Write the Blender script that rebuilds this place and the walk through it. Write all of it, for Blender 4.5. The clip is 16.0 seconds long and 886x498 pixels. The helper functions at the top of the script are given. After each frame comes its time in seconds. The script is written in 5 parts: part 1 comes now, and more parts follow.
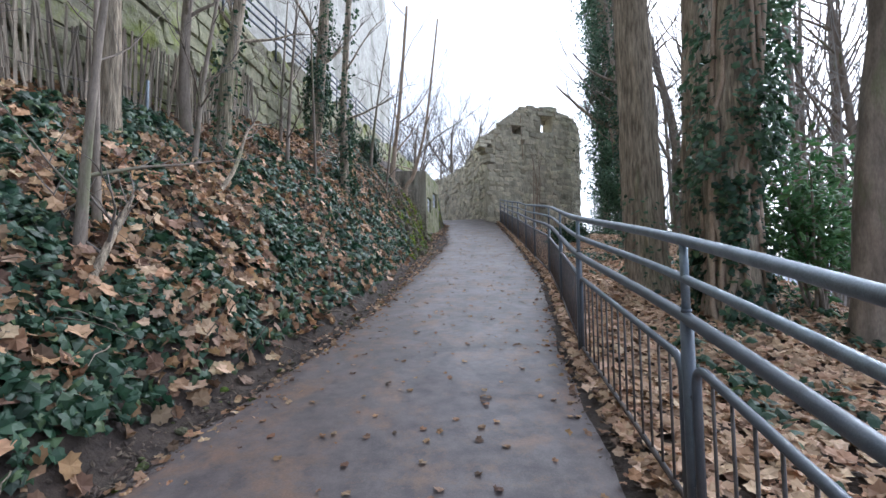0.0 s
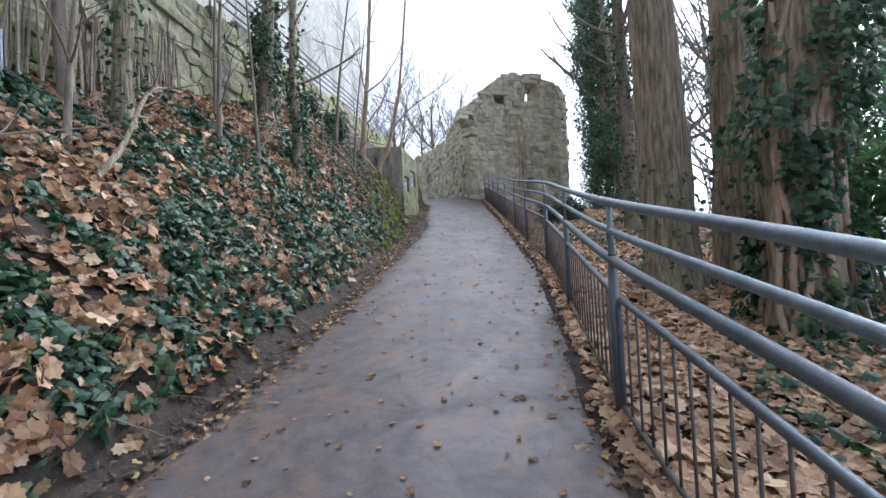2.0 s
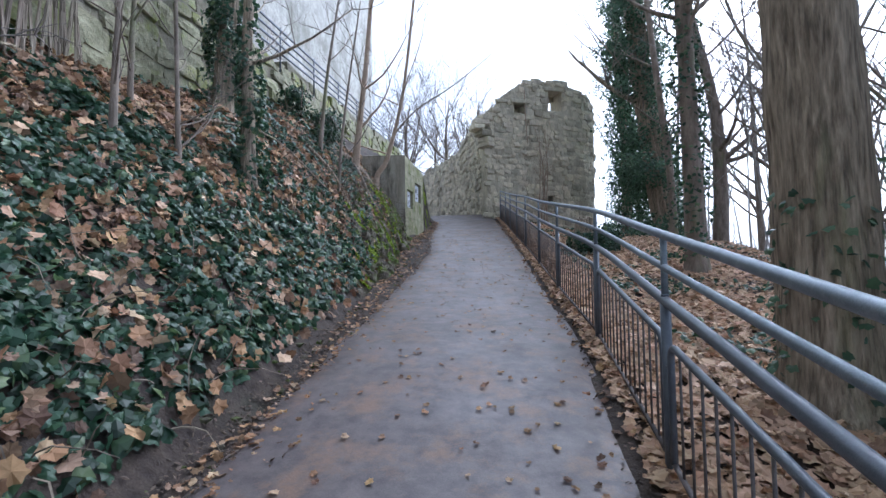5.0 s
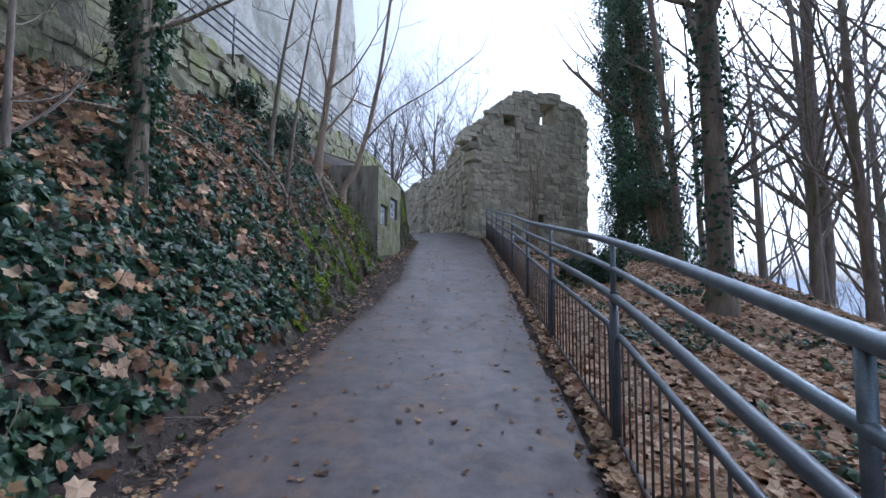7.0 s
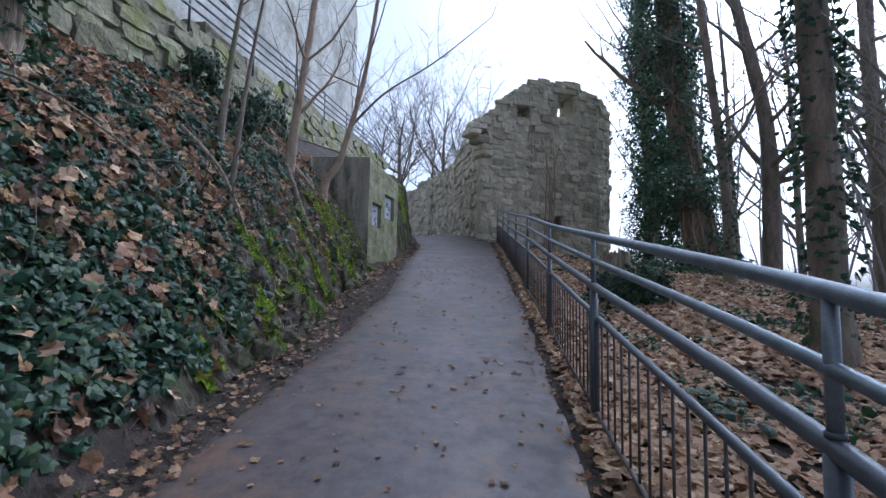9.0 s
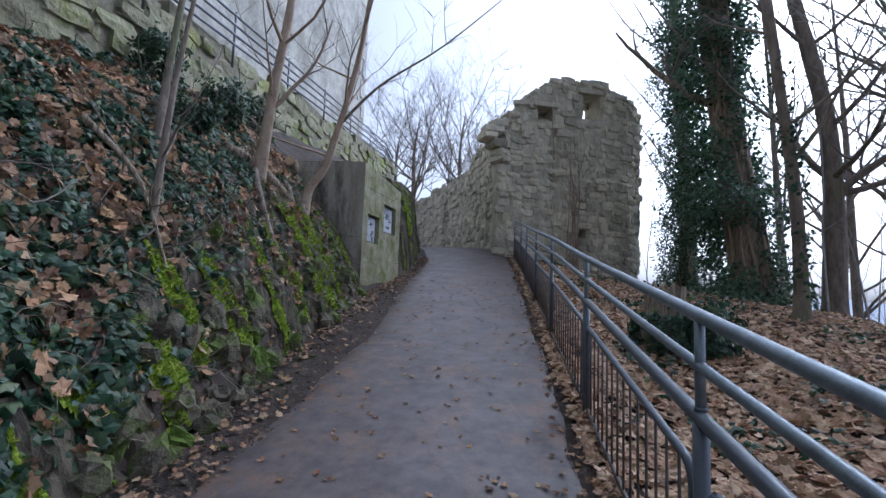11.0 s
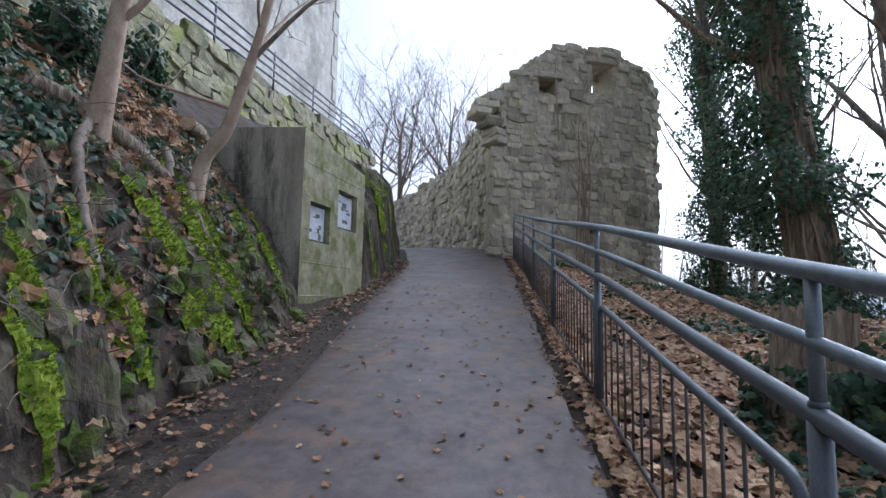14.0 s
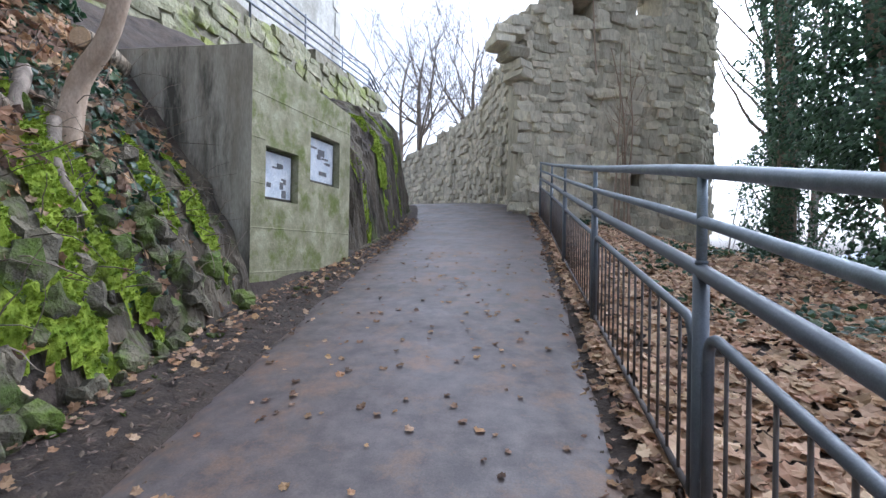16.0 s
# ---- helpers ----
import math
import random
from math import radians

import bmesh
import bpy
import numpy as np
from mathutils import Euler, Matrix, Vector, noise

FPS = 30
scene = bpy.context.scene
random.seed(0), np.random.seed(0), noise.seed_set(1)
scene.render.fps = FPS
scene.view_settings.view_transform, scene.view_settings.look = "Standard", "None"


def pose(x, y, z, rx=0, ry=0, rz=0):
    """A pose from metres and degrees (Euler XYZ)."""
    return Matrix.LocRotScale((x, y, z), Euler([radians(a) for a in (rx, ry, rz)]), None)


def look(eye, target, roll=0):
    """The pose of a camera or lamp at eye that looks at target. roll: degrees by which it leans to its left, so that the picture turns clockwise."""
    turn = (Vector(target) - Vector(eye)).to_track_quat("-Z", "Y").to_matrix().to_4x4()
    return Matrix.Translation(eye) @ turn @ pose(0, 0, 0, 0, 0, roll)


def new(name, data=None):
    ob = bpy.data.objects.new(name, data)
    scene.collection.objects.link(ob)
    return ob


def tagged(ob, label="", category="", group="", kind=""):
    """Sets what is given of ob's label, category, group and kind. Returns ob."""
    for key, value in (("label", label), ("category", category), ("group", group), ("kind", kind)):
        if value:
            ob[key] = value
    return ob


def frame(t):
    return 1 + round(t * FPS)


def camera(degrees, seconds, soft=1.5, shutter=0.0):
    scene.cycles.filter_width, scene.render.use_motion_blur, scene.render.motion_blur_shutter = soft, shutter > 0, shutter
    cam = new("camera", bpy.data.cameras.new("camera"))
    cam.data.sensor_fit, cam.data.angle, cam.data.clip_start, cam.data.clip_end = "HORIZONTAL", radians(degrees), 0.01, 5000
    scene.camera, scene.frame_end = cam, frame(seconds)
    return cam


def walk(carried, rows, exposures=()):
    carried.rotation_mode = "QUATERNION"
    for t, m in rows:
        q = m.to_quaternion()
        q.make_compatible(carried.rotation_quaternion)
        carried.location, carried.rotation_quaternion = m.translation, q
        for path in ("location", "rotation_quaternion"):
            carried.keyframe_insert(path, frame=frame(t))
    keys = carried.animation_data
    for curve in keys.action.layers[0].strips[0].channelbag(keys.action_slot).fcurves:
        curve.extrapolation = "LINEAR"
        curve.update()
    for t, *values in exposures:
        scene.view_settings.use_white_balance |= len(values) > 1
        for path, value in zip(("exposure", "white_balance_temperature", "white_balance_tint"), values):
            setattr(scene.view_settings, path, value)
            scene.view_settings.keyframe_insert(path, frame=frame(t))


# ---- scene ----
cam = camera(84.9, 16.0)
PATH = [
    (0, (0.374, -4.831, 0.725), (0.171, -2.846, 0.867), -0.6),
    (0.5, (0.396, -4.392, 0.708), (0.209, -2.403, 0.804), -1.2),
    (1, (0.419, -3.957, 0.863), (0.23, -1.968, 0.94), -2.2),
    (1.5, (0.407, -3.475, 0.919), (0.224, -1.484, 0.98), -2.8),
    (2, (0.393, -3.081, 1.037), (0.244, -1.087, 1.085), -2.9),
    (2.5, (0.409, -2.588, 1.117), (0.25, -0.595, 1.173), -3.2),
    (3, (0.41, -2.133, 1.194), (0.224, -0.142, 1.236), -3.5),
    (3.5, (0.41, -1.709, 1.254), (0.22, 0.282, 1.281), -3.4),
    (4, (0.458, -1.22, 1.355), (0.278, 0.772, 1.374), -2.3),
    (4.5, (0.412, -0.764, 1.45), (0.214, 1.226, 1.502), -1.3),
    (4.7, (0.389, -0.594, 1.506), (0.189, 1.394, 1.581), -1.0),
    (6.8, (0.588, 1.275, 1.862), (0.416, 3.262, 2.018), 0.5),
    (7, (0.592, 1.497, 1.888), (0.437, 3.483, 2.056), 0.5),
    (7.5, (0.567, 2.03, 1.981), (0.412, 4.016, 2.159), 1.2),
    (8, (0.559, 2.559, 2.059), (0.39, 4.543, 2.241), 1.5),
    (8.5, (0.607, 3.088, 2.112), (0.433, 5.073, 2.287), 1.7),
    (9, (0.668, 3.614, 2.213), (0.465, 5.596, 2.384), 1.1),
    (9.2, (0.689, 3.826, 2.23), (0.464, 5.806, 2.399), 1.3),
    (11.3, (0.715, 5.69, 2.732), (0.439, 7.661, 2.934), 2.1),
    (11.5, (0.718, 5.907, 2.747), (0.449, 7.878, 2.956), 2.2),
    (12, (0.725, 6.493, 2.813), (0.476, 8.463, 3.051), 2.0),
    (12.5, (0.627, 7.005, 2.842), (0.365, 8.972, 3.087), 1.4),
    (13, (0.623, 7.422, 2.959), (0.386, 9.394, 3.189), 2.1),
    (13.5, (0.639, 7.944, 2.974), (0.436, 9.919, 3.215), 2.3),
    (14, (0.574, 8.432, 2.982), (0.324, 10.406, 3.18), 1.1),
    (14.5, (0.636, 8.912, 3.068), (0.359, 10.888, 3.206), 0.7),
    (15, (0.708, 9.435, 3.076), (0.438, 11.414, 3.193), 0.1),
    (15.5, (0.715, 9.835, 3.112), (0.4, 11.809, 3.155), -0.1),
    (16, (0.65, 10.296, 3.232), (0.292, 12.263, 3.239), 0.9),
]
EXPOSURES = [(0.0, 0.97, 5450, 11), (1.5, 1.14, 5450, 11), (3.5, 1.19, 5350, 12), (4.7, 1.07, 5200, 12), (6.8, 0.42, 5000, 13), (9.2, 0.42, 5000, 13), (11.3, 0.4, 5150, 14), (13.0, 0.4, 5250, 14), (14.5, 0.87, 5350, 13), (16.0, 1.3, 5350, 13)]
walk(cam, [(t, look(eye, target, roll)) for t, eye, target, roll in PATH], EXPOSURES)

# ---- light: overcast winter sky, one weak broad sun ----
world = bpy.data.worlds.new("overcast_sky")
scene.world = world
world.use_nodes = True
wn = world.node_tree.nodes
sky = wn.new("ShaderNodeTexSky")
sky.sky_type = "NISHITA"
sky.sun_disc = False
sky.sun_elevation, sky.sun_rotation = radians(42), radians(40)
sky.air_density, sky.dust_density, sky.ozone_density = 1.0, 6.0, 1.0
pale = wn.new("ShaderNodeHueSaturation")
pale.inputs["Saturation"].default_value = 0.22
world.node_tree.links.new(sky.outputs[0], pale.inputs["Color"])
world.node_tree.links.new(pale.outputs[0], wn["Background"].inputs["Color"])
wn["Background"].inputs["Strength"].default_value = 0.15
sun = new("sun", bpy.data.lights.new("sun", "SUN"))
sun.data.energy, sun.data.angle, sun.data.color = 0.8, radians(40), (1.0, 0.97, 0.92)
sun.matrix_world = look((0, 0, 30), (-21, -25, 0))


# ---- materials ----
def mat(name, c1, c2, scale=6.0, rough=0.8, bump=0.3, c3=None, scale3=1.2, limit3=0.55, stretch=(1, 1, 1), metal=0.0,
        island=0.0, each=0.0, rough2=None, local=False, fine=60.0, dist=0.02, palette=(), grit=0.65):
    """Two colours mixed by a noise, a third in large patches, relief from two noises; island / each: how far single pieces differ."""
    m = bpy.data.materials.new(name)
    m.use_nodes = True
    nodes, link = m.node_tree.nodes, m.node_tree.links.new
    bsdf = nodes["Principled BSDF"]
    if local:
        source = nodes.new("ShaderNodeTexCoord").outputs["Object"]
    else:
        source = nodes.new("ShaderNodeNewGeometry").outputs["Position"]
    mapping = nodes.new("ShaderNodeMapping")
    mapping.inputs["Scale"].default_value = stretch
    link(source, mapping.inputs["Vector"])

    def noise_node(s, detail, roughness=0.6):
        n = nodes.new("ShaderNodeTexNoise")
        n.inputs["Scale"].default_value, n.inputs["Detail"].default_value, n.inputs["Roughness"].default_value = s, detail, roughness
        link(mapping.outputs[0], n.inputs["Vector"])
        return n.outputs["Fac"]

    def ramp(fac, low, high):
        r = nodes.new("ShaderNodeMapRange")
        r.inputs["From Min"].default_value, r.inputs["From Max"].default_value = low, high
        link(fac, r.inputs["Value"])
        return r.outputs[0]

    def mix(fac, a, b):
        x = nodes.new("ShaderNodeMix")
        x.data_type = "RGBA"
        link(fac, x.inputs["Factor"])
        for socket, v in ((x.inputs["A"], a), (x.inputs["B"], b)):
            if isinstance(v, tuple):
                socket.default_value = (*v, 1)
            else:
                link(v, socket)
        return x.outputs["Result"]

    coarse, grain = noise_node(scale, 6), noise_node(fine, 4)
    colour = mix(ramp(coarse, 0.35, 0.65), c1, c2)
    if c3:
        patches = noise_node(scale3, 7, grit)
        colour = mix(ramp(patches, limit3, limit3 + 0.14), colour, c3)
    value = nodes.new("ShaderNodeHueSaturation")
    link(colour, value.inputs["Color"])
    shade = ramp(grain, 0.2, 0.8)
    span = nodes.new("ShaderNodeMapRange")
    span.inputs["To Min"].default_value, span.inputs["To Max"].default_value = 0.72, 1.28
    link(shade, span.inputs["Value"])
    link(span.outputs[0], value.inputs["Value"])
    colour = value.outputs[0]
    if palette:
        tone = nodes.new("ShaderNodeValToRGB")
        tone.color_ramp.interpolation = "LINEAR"
        while len(tone.color_ramp.elements) < len(palette):
            tone.color_ramp.elements.new(0.5)
        for k, c in enumerate(palette):
            tone.color_ramp.elements[k].position = k / (len(palette) - 1)
            tone.color_ramp.elements[k].color = (*c, 1)
        if each:
            link(nodes.new("ShaderNodeObjectInfo").outputs["Random"], tone.inputs[0])
        else:
            link(nodes.new("ShaderNodeNewGeometry").outputs["Random Per Island"], tone.inputs[0])
        tint = nodes.new("ShaderNodeMix")
        tint.data_type = "RGBA"
        tint.inputs["Factor"].default_value = 0.75 if fine > 30 else 0.4
        link(colour, tint.inputs["A"])
        link(tone.outputs[0], tint.inputs["B"])
        colour = tint.outputs["Result"]
    for amount, kind in ((island, "island"), (each, "each")):
        if amount:
            rnd = nodes.new("ShaderNodeNewGeometry").outputs["Random Per Island"] if kind == "island" else nodes.new("ShaderNodeObjectInfo").outputs["Random"]
            v2, span2 = nodes.new("ShaderNodeHueSaturation"), nodes.new("ShaderNodeMapRange")
            span2.inputs["To Min"].default_value, span2.inputs["To Max"].default_value = 1 - amount, 1 + amount
            link(rnd, span2.inputs["Value"])
            link(span2.outputs[0], v2.inputs["Value"])
            hue = nodes.new("ShaderNodeMapRange")
            hue.inputs["To Min"].default_value, hue.inputs["To Max"].default_value = 0.5 - 0.035 * amount, 0.5 + 0.035 * amount
            wobble = nodes.new("ShaderNodeMath")
            wobble.operation = "FRACT"
            times = nodes.new("ShaderNodeMath")
            times.operation = "MULTIPLY"
            times.inputs[1].default_value = 17.3
            link(rnd, times.inputs[0])
            link(times.outputs[0], wobble.inputs[0])
            link(wobble.outputs[0], hue.inputs["Value"])
            link(hue.outputs[0], v2.inputs["Hue"])
            link(colour, v2.inputs["Color"])
            colour = v2.outputs[0]
    link(colour, bsdf.inputs["Base Color"])
    bsdf.inputs["Metallic"].default_value = metal
    bsdf.inputs["Roughness"].default_value = rough
    if rough2 is not None:
        rr = nodes.new("ShaderNodeMapRange")
        rr.inputs["From Min"].default_value, rr.inputs["From Max"].default_value = 0.38, 0.62
        rr.inputs["To Min"].default_value, rr.inputs["To Max"].default_value = rough, rough2
        link(noise_node(scale3 * 0.6, 7, grit), rr.inputs["Value"])
        link(rr.outputs[0], bsdf.inputs["Roughness"])
    if bump:
        b1, b2 = nodes.new("ShaderNodeBump"), nodes.new("ShaderNodeBump")
        b1.inputs["Strength"].default_value, b1.inputs["Distance"].default_value = bump, dist
        b2.inputs["Strength"].default_value, b2.inputs["Distance"].default_value = bump * 0.7, dist * 0.2
        link(coarse, b1.inputs["Height"])
        link(grain, b2.inputs["Height"])
        link(b1.outputs[0], b2.inputs["Normal"])
        link(b2.outputs[0], bsdf.inputs["Normal"])
    return m


ASPHALT = mat("asphalt", (0.082, 0.07, 0.071), (0.146, 0.122, 0.117), 7.0, 0.62, 0.6, (0.19, 0.126, 0.09), 2.4, 0.5, rough2=0.38, fine=100, dist=0.005, grit=0.78)
SOIL = mat("soil", (0.032, 0.024, 0.02), (0.068, 0.05, 0.038), 5.0, 0.95, 0.9, (0.042, 0.04, 0.025), 0.8, 0.58, dist=0.05)
LEAF = mat("dead_leaf", (0.25, 0.15, 0.085), (0.43, 0.28, 0.16), 20, 0.75, 0.25, (0.13, 0.078, 0.05), 7, 0.52, island=0.35, palette=((0.09, 0.052, 0.036), (0.19, 0.105, 0.062), (0.33, 0.205, 0.12), (0.27, 0.14, 0.07), (0.5, 0.3, 0.14), (0.17, 0.115, 0.085), (0.52, 0.38, 0.24)))
PALELEAF = mat("pale_slope_leaf", (0.36, 0.23, 0.14), (0.58, 0.4, 0.25), 20, 0.75, 0.25, (0.26, 0.16, 0.1), 7, 0.57, island=0.3, palette=((0.27, 0.16, 0.095), (0.42, 0.27, 0.16), (0.6, 0.42, 0.27), (0.36, 0.2, 0.11), (0.68, 0.52, 0.36)))
LEAF_ONE = mat("dead_maple_leaf", (0.36, 0.2, 0.11), (0.52, 0.34, 0.21), 20, 0.7, 0.25, (0.25, 0.14, 0.085), 9, 0.58, each=0.25, palette=((0.2, 0.105, 0.06), (0.5, 0.29, 0.14), (0.36, 0.22, 0.13), (0.55, 0.4, 0.26)))
IVY = mat("ivy_leaf", (0.022, 0.056, 0.027), (0.05, 0.1, 0.046), 14, 0.47, 0.15, (0.1, 0.135, 0.055), 3.0, 0.62, island=0.4, palette=((0.016, 0.042, 0.022), (0.03, 0.075, 0.038), (0.05, 0.115, 0.062), (0.024, 0.06, 0.034), (0.11, 0.15, 0.06)))
# Lighter copy of the ivy greens, with sky reflection and haze painted in.
IVY_SKYLIT = mat("sky_lit_ivy_leaf", (0.05, 0.1, 0.05), (0.1, 0.17, 0.085), 10, 0.36, 0.15, island=0.45, palette=((0.03, 0.075, 0.04), (0.07, 0.14, 0.075), (0.13, 0.21, 0.12), (0.045, 0.1, 0.055)))
HOLLY = mat("shrub_leaf", (0.06, 0.15, 0.05), (0.12, 0.24, 0.085), 10, 0.4, 0.15, island=0.5)
STEM = mat("dry_stem", (0.14, 0.11, 0.08), (0.24, 0.2, 0.15), 12, 0.85, 0.3, island=0.4)
DEBRIS = mat("bark_debris", (0.05, 0.038, 0.03), (0.13, 0.095, 0.07), 12, 0.9, 0.3, island=0.5)
BARK = mat("ridged_bark", (0.15, 0.12, 0.086), (0.5, 0.41, 0.3), 24, 0.92, 1.0, (0.27, 0.275, 0.15), 1.2, 0.58, stretch=(1, 1, 0.12), dist=0.06, fine=60)
BARK_SMOOTH = mat("smooth_bark", (0.15, 0.122, 0.096), (0.31, 0.255, 0.205), 8, 0.87, 0.7, (0.17, 0.185, 0.095), 1.6, 0.54, stretch=(1, 1, 0.3), dist=0.03)
BARK_PALE = mat("pale_bark", (0.33, 0.24, 0.17), (0.46, 0.36, 0.27), 9, 0.8, 0.4, (0.2, 0.15, 0.11), 2.5, 0.6, stretch=(1, 1, 0.5))
TWIG = mat("bare_twig", (0.15, 0.13, 0.115), (0.25, 0.22, 0.19), 8, 0.9, 0.2, (0.17, 0.18, 0.1), 1.0, 0.6)
# Haze and sky glare are painted into these lighter twig greys.
TWIG_PALE = mat("haze_paled_twig", (0.28, 0.265, 0.25), (0.4, 0.38, 0.36), 8, 0.9, 0.2, (0.28, 0.29, 0.2), 1.0, 0.6)
STONE = mat("tower_stone", (0.48, 0.44, 0.33), (0.74, 0.68, 0.53), 4, 0.92, 1.0, (0.17, 0.155, 0.115), 0.75, 0.54, each=0.22, dist=0.12, stretch=(1, 1, 0.35), fine=24, palette=((0.4, 0.36, 0.265), (0.64, 0.59, 0.46), (0.76, 0.7, 0.55), (0.52, 0.46, 0.33), (0.68, 0.62, 0.49)), grit=0.72)
STONE_JOIN = mat("tower_stone_join", (0.48, 0.44, 0.33), (0.74, 0.68, 0.53), 4, 0.92, 1.0, (0.17, 0.155, 0.115), 0.75, 0.54, island=0.22, dist=0.12, stretch=(1, 1, 0.35), fine=24, palette=((0.4, 0.36, 0.265), (0.64, 0.59, 0.46), (0.76, 0.7, 0.55), (0.52, 0.46, 0.33), (0.68, 0.62, 0.49)), grit=0.72)
MORTAR = mat("old_mortar", (0.42, 0.385, 0.29), (0.64, 0.59, 0.46), 4, 0.95, 1.0, (0.2, 0.185, 0.14), 0.75, 0.56, dist=0.08, stretch=(1, 1, 0.35), fine=22)
WALLSTONE = mat("mossy_wallstone", (0.175, 0.175, 0.105), (0.32, 0.305, 0.205), 4, 0.92, 1.0, (0.19, 0.215, 0.055), 1.1, 0.49, each=0.22, dist=0.07, fine=20, grit=0.72)
WALLSTONE_JOIN = mat("mossy_wallstone_join", (0.175, 0.175, 0.105), (0.32, 0.305, 0.205), 4, 0.92, 1.0, (0.19, 0.215, 0.055), 1.1, 0.49, island=0.22, dist=0.07, fine=20, grit=0.72)
WALLJOINT = mat("wall_joint", (0.15, 0.14, 0.1), (0.24, 0.22, 0.16), 6, 0.95, 0.8, dist=0.05)
PLASTER = mat("weathered_render", (0.31, 0.305, 0.275), (0.46, 0.45, 0.41), 2.6, 0.92, 0.8, (0.22, 0.22, 0.185), 0.5, 0.5, dist=0.05, fine=12)
ROCK = mat("mossy_rock", (0.06, 0.053, 0.039), (0.17, 0.148, 0.102), 6, 0.92, 1.0, (0.1, 0.15, 0.017), 2.0, 0.47, each=0.25, dist=0.07)
ROCKFACE = mat("dark_rock_face", (0.035, 0.028, 0.021), (0.135, 0.112, 0.078), 3.2, 0.92, 1.0, (0.075, 0.11, 0.014), 1.7, 0.55, dist=0.09, fine=25, stretch=(1, 1, 0.55))
MOSS = mat("moss_cushion", (0.15, 0.235, 0.012), (0.34, 0.43, 0.04), 11, 0.95, 0.8, (0.1, 0.11, 0.025), 3.0, 0.57, fine=90, dist=0.05)
CONCRETE = mat("stained_concrete", (0.27, 0.245, 0.19), (0.44, 0.41, 0.34), 4.5, 0.9, 0.5, (0.085, 0.08, 0.062), 2.6, 0.5, stretch=(1, 1, 0.2), dist=0.02, grit=0.7)
CONCRETE_MOSS = mat("algae_concrete", (0.22, 0.215, 0.125), (0.4, 0.38, 0.255), 4.5, 0.92, 0.7, (0.15, 0.175, 0.045), 2.6, 0.49, dist=0.035, grit=0.72)
STEEL = mat("grey_blue_painted_steel", (0.1, 0.115, 0.14), (0.13, 0.148, 0.175), 9, 0.42, 0.12, (0.085, 0.09, 0.1), 3.0, 0.6, metal=0.3, fine=200, dist=0.003)
ZINC = mat("galvanised_steel", (0.17, 0.205, 0.24), (0.25, 0.29, 0.33), 14, 0.46, 0.1, (0.14, 0.16, 0.18), 2.0, 0.55, metal=0.55, fine=200, dist=0.003)
RUSTY = mat("weathered_bar_steel", (0.085, 0.075, 0.075), (0.13, 0.11, 0.1), 14, 0.65, 0.2, (0.12, 0.075, 0.05), 4, 0.56, metal=0.2, dist=0.004)
PALING = mat("weathered_paling", (0.2, 0.165, 0.125), (0.34, 0.29, 0.23), 9, 0.9, 0.5, (0.13, 0.11, 0.08), 3, 0.6, stretch=(1, 1, 0.15), each=0.3)
PAPER = mat("weathered_poster", (0.5, 0.56, 0.64), (0.72, 0.75, 0.78), 6, 0.5, 0.05, (0.25, 0.3, 0.4), 7, 0.6)
INK = mat("poster_print", (0.09, 0.1, 0.12), (0.16, 0.15, 0.15), 14, 0.6, 0.05)
DARKWOOD = mat("dark_board", (0.05, 0.045, 0.035), (0.09, 0.08, 0.06), 12, 0.8, 0.3)
# Pale blue and a faint emission stand in for haze over the valley.
HAZE = mat("hill_haze_glow", (0.5, 0.55, 0.62), (0.58, 0.62, 0.68), 0.02, 1.0, 0.0)
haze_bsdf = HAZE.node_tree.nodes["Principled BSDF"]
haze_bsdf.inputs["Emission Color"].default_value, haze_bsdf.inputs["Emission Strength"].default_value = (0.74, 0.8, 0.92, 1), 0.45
CUTWOOD = mat("cut_wood", (0.5, 0.36, 0.22), (0.6, 0.46, 0.3), 12, 0.85, 0.3, (0.3, 0.2, 0.12), 8, 0.6)



def thin_leaf(m, amount):
    """Let some light through a leaf."""
    nodes, link = m.node_tree.nodes, m.node_tree.links.new
    bsdf, out = nodes["Principled BSDF"], nodes["Material Output"]
    glow, both = nodes.new("ShaderNodeBsdfTranslucent"), nodes.new("ShaderNodeMixShader")
    link(bsdf.inputs["Base Color"].links[0].from_socket, glow.inputs["Color"])
    both.inputs[0].default_value = amount
    link(bsdf.outputs[0], both.inputs[1])
    link(glow.outputs[0], both.inputs[2])
    link(both.outputs[0], out.inputs["Surface"])


thin_leaf(IVY, 0.3)
thin_leaf(HOLLY, 0.35)
thin_leaf(MOSS, 0.25)
thin_leaf(IVY_SKYLIT, 0.35)
thin_leaf(PALELEAF, 0.2)
thin_leaf(LEAF, 0.2)

# ---- mesh helpers ----
def mesh_of(name, verts, faces, material, smooth=False):
    me = bpy.data.meshes.new(name)
    me.from_pydata(verts if isinstance(verts, list) else verts.tolist(), [], faces if isinstance(faces, list) else faces.tolist())
    me.materials.append(material)
    if smooth:
        me.polygons.foreach_set("use_smooth", [True] * len(me.polygons))
    me.update()
    return me


def part(name, vf, material, parent=None, label="", smooth=False, kind=""):
    ob = new(name, mesh_of(name, vf[0], vf[1], material, smooth))
    if parent:
        ob.parent = parent
    return tagged(ob, label, kind=kind)


def empty_thing(name, place, label, category, group="", kind=""):
    ob = new(name)
    ob.location = place
    ob.empty_display_size = 0.2
    bpy.context.view_layer.update()
    return tagged(ob, label, category, group, kind)


def under(ob, parent):
    """Parent ob, whose mesh is in world metres, under a thing that stands elsewhere."""
    ob.parent = parent
    ob.matrix_parent_inverse = parent.matrix_basis.inverted()
    return ob


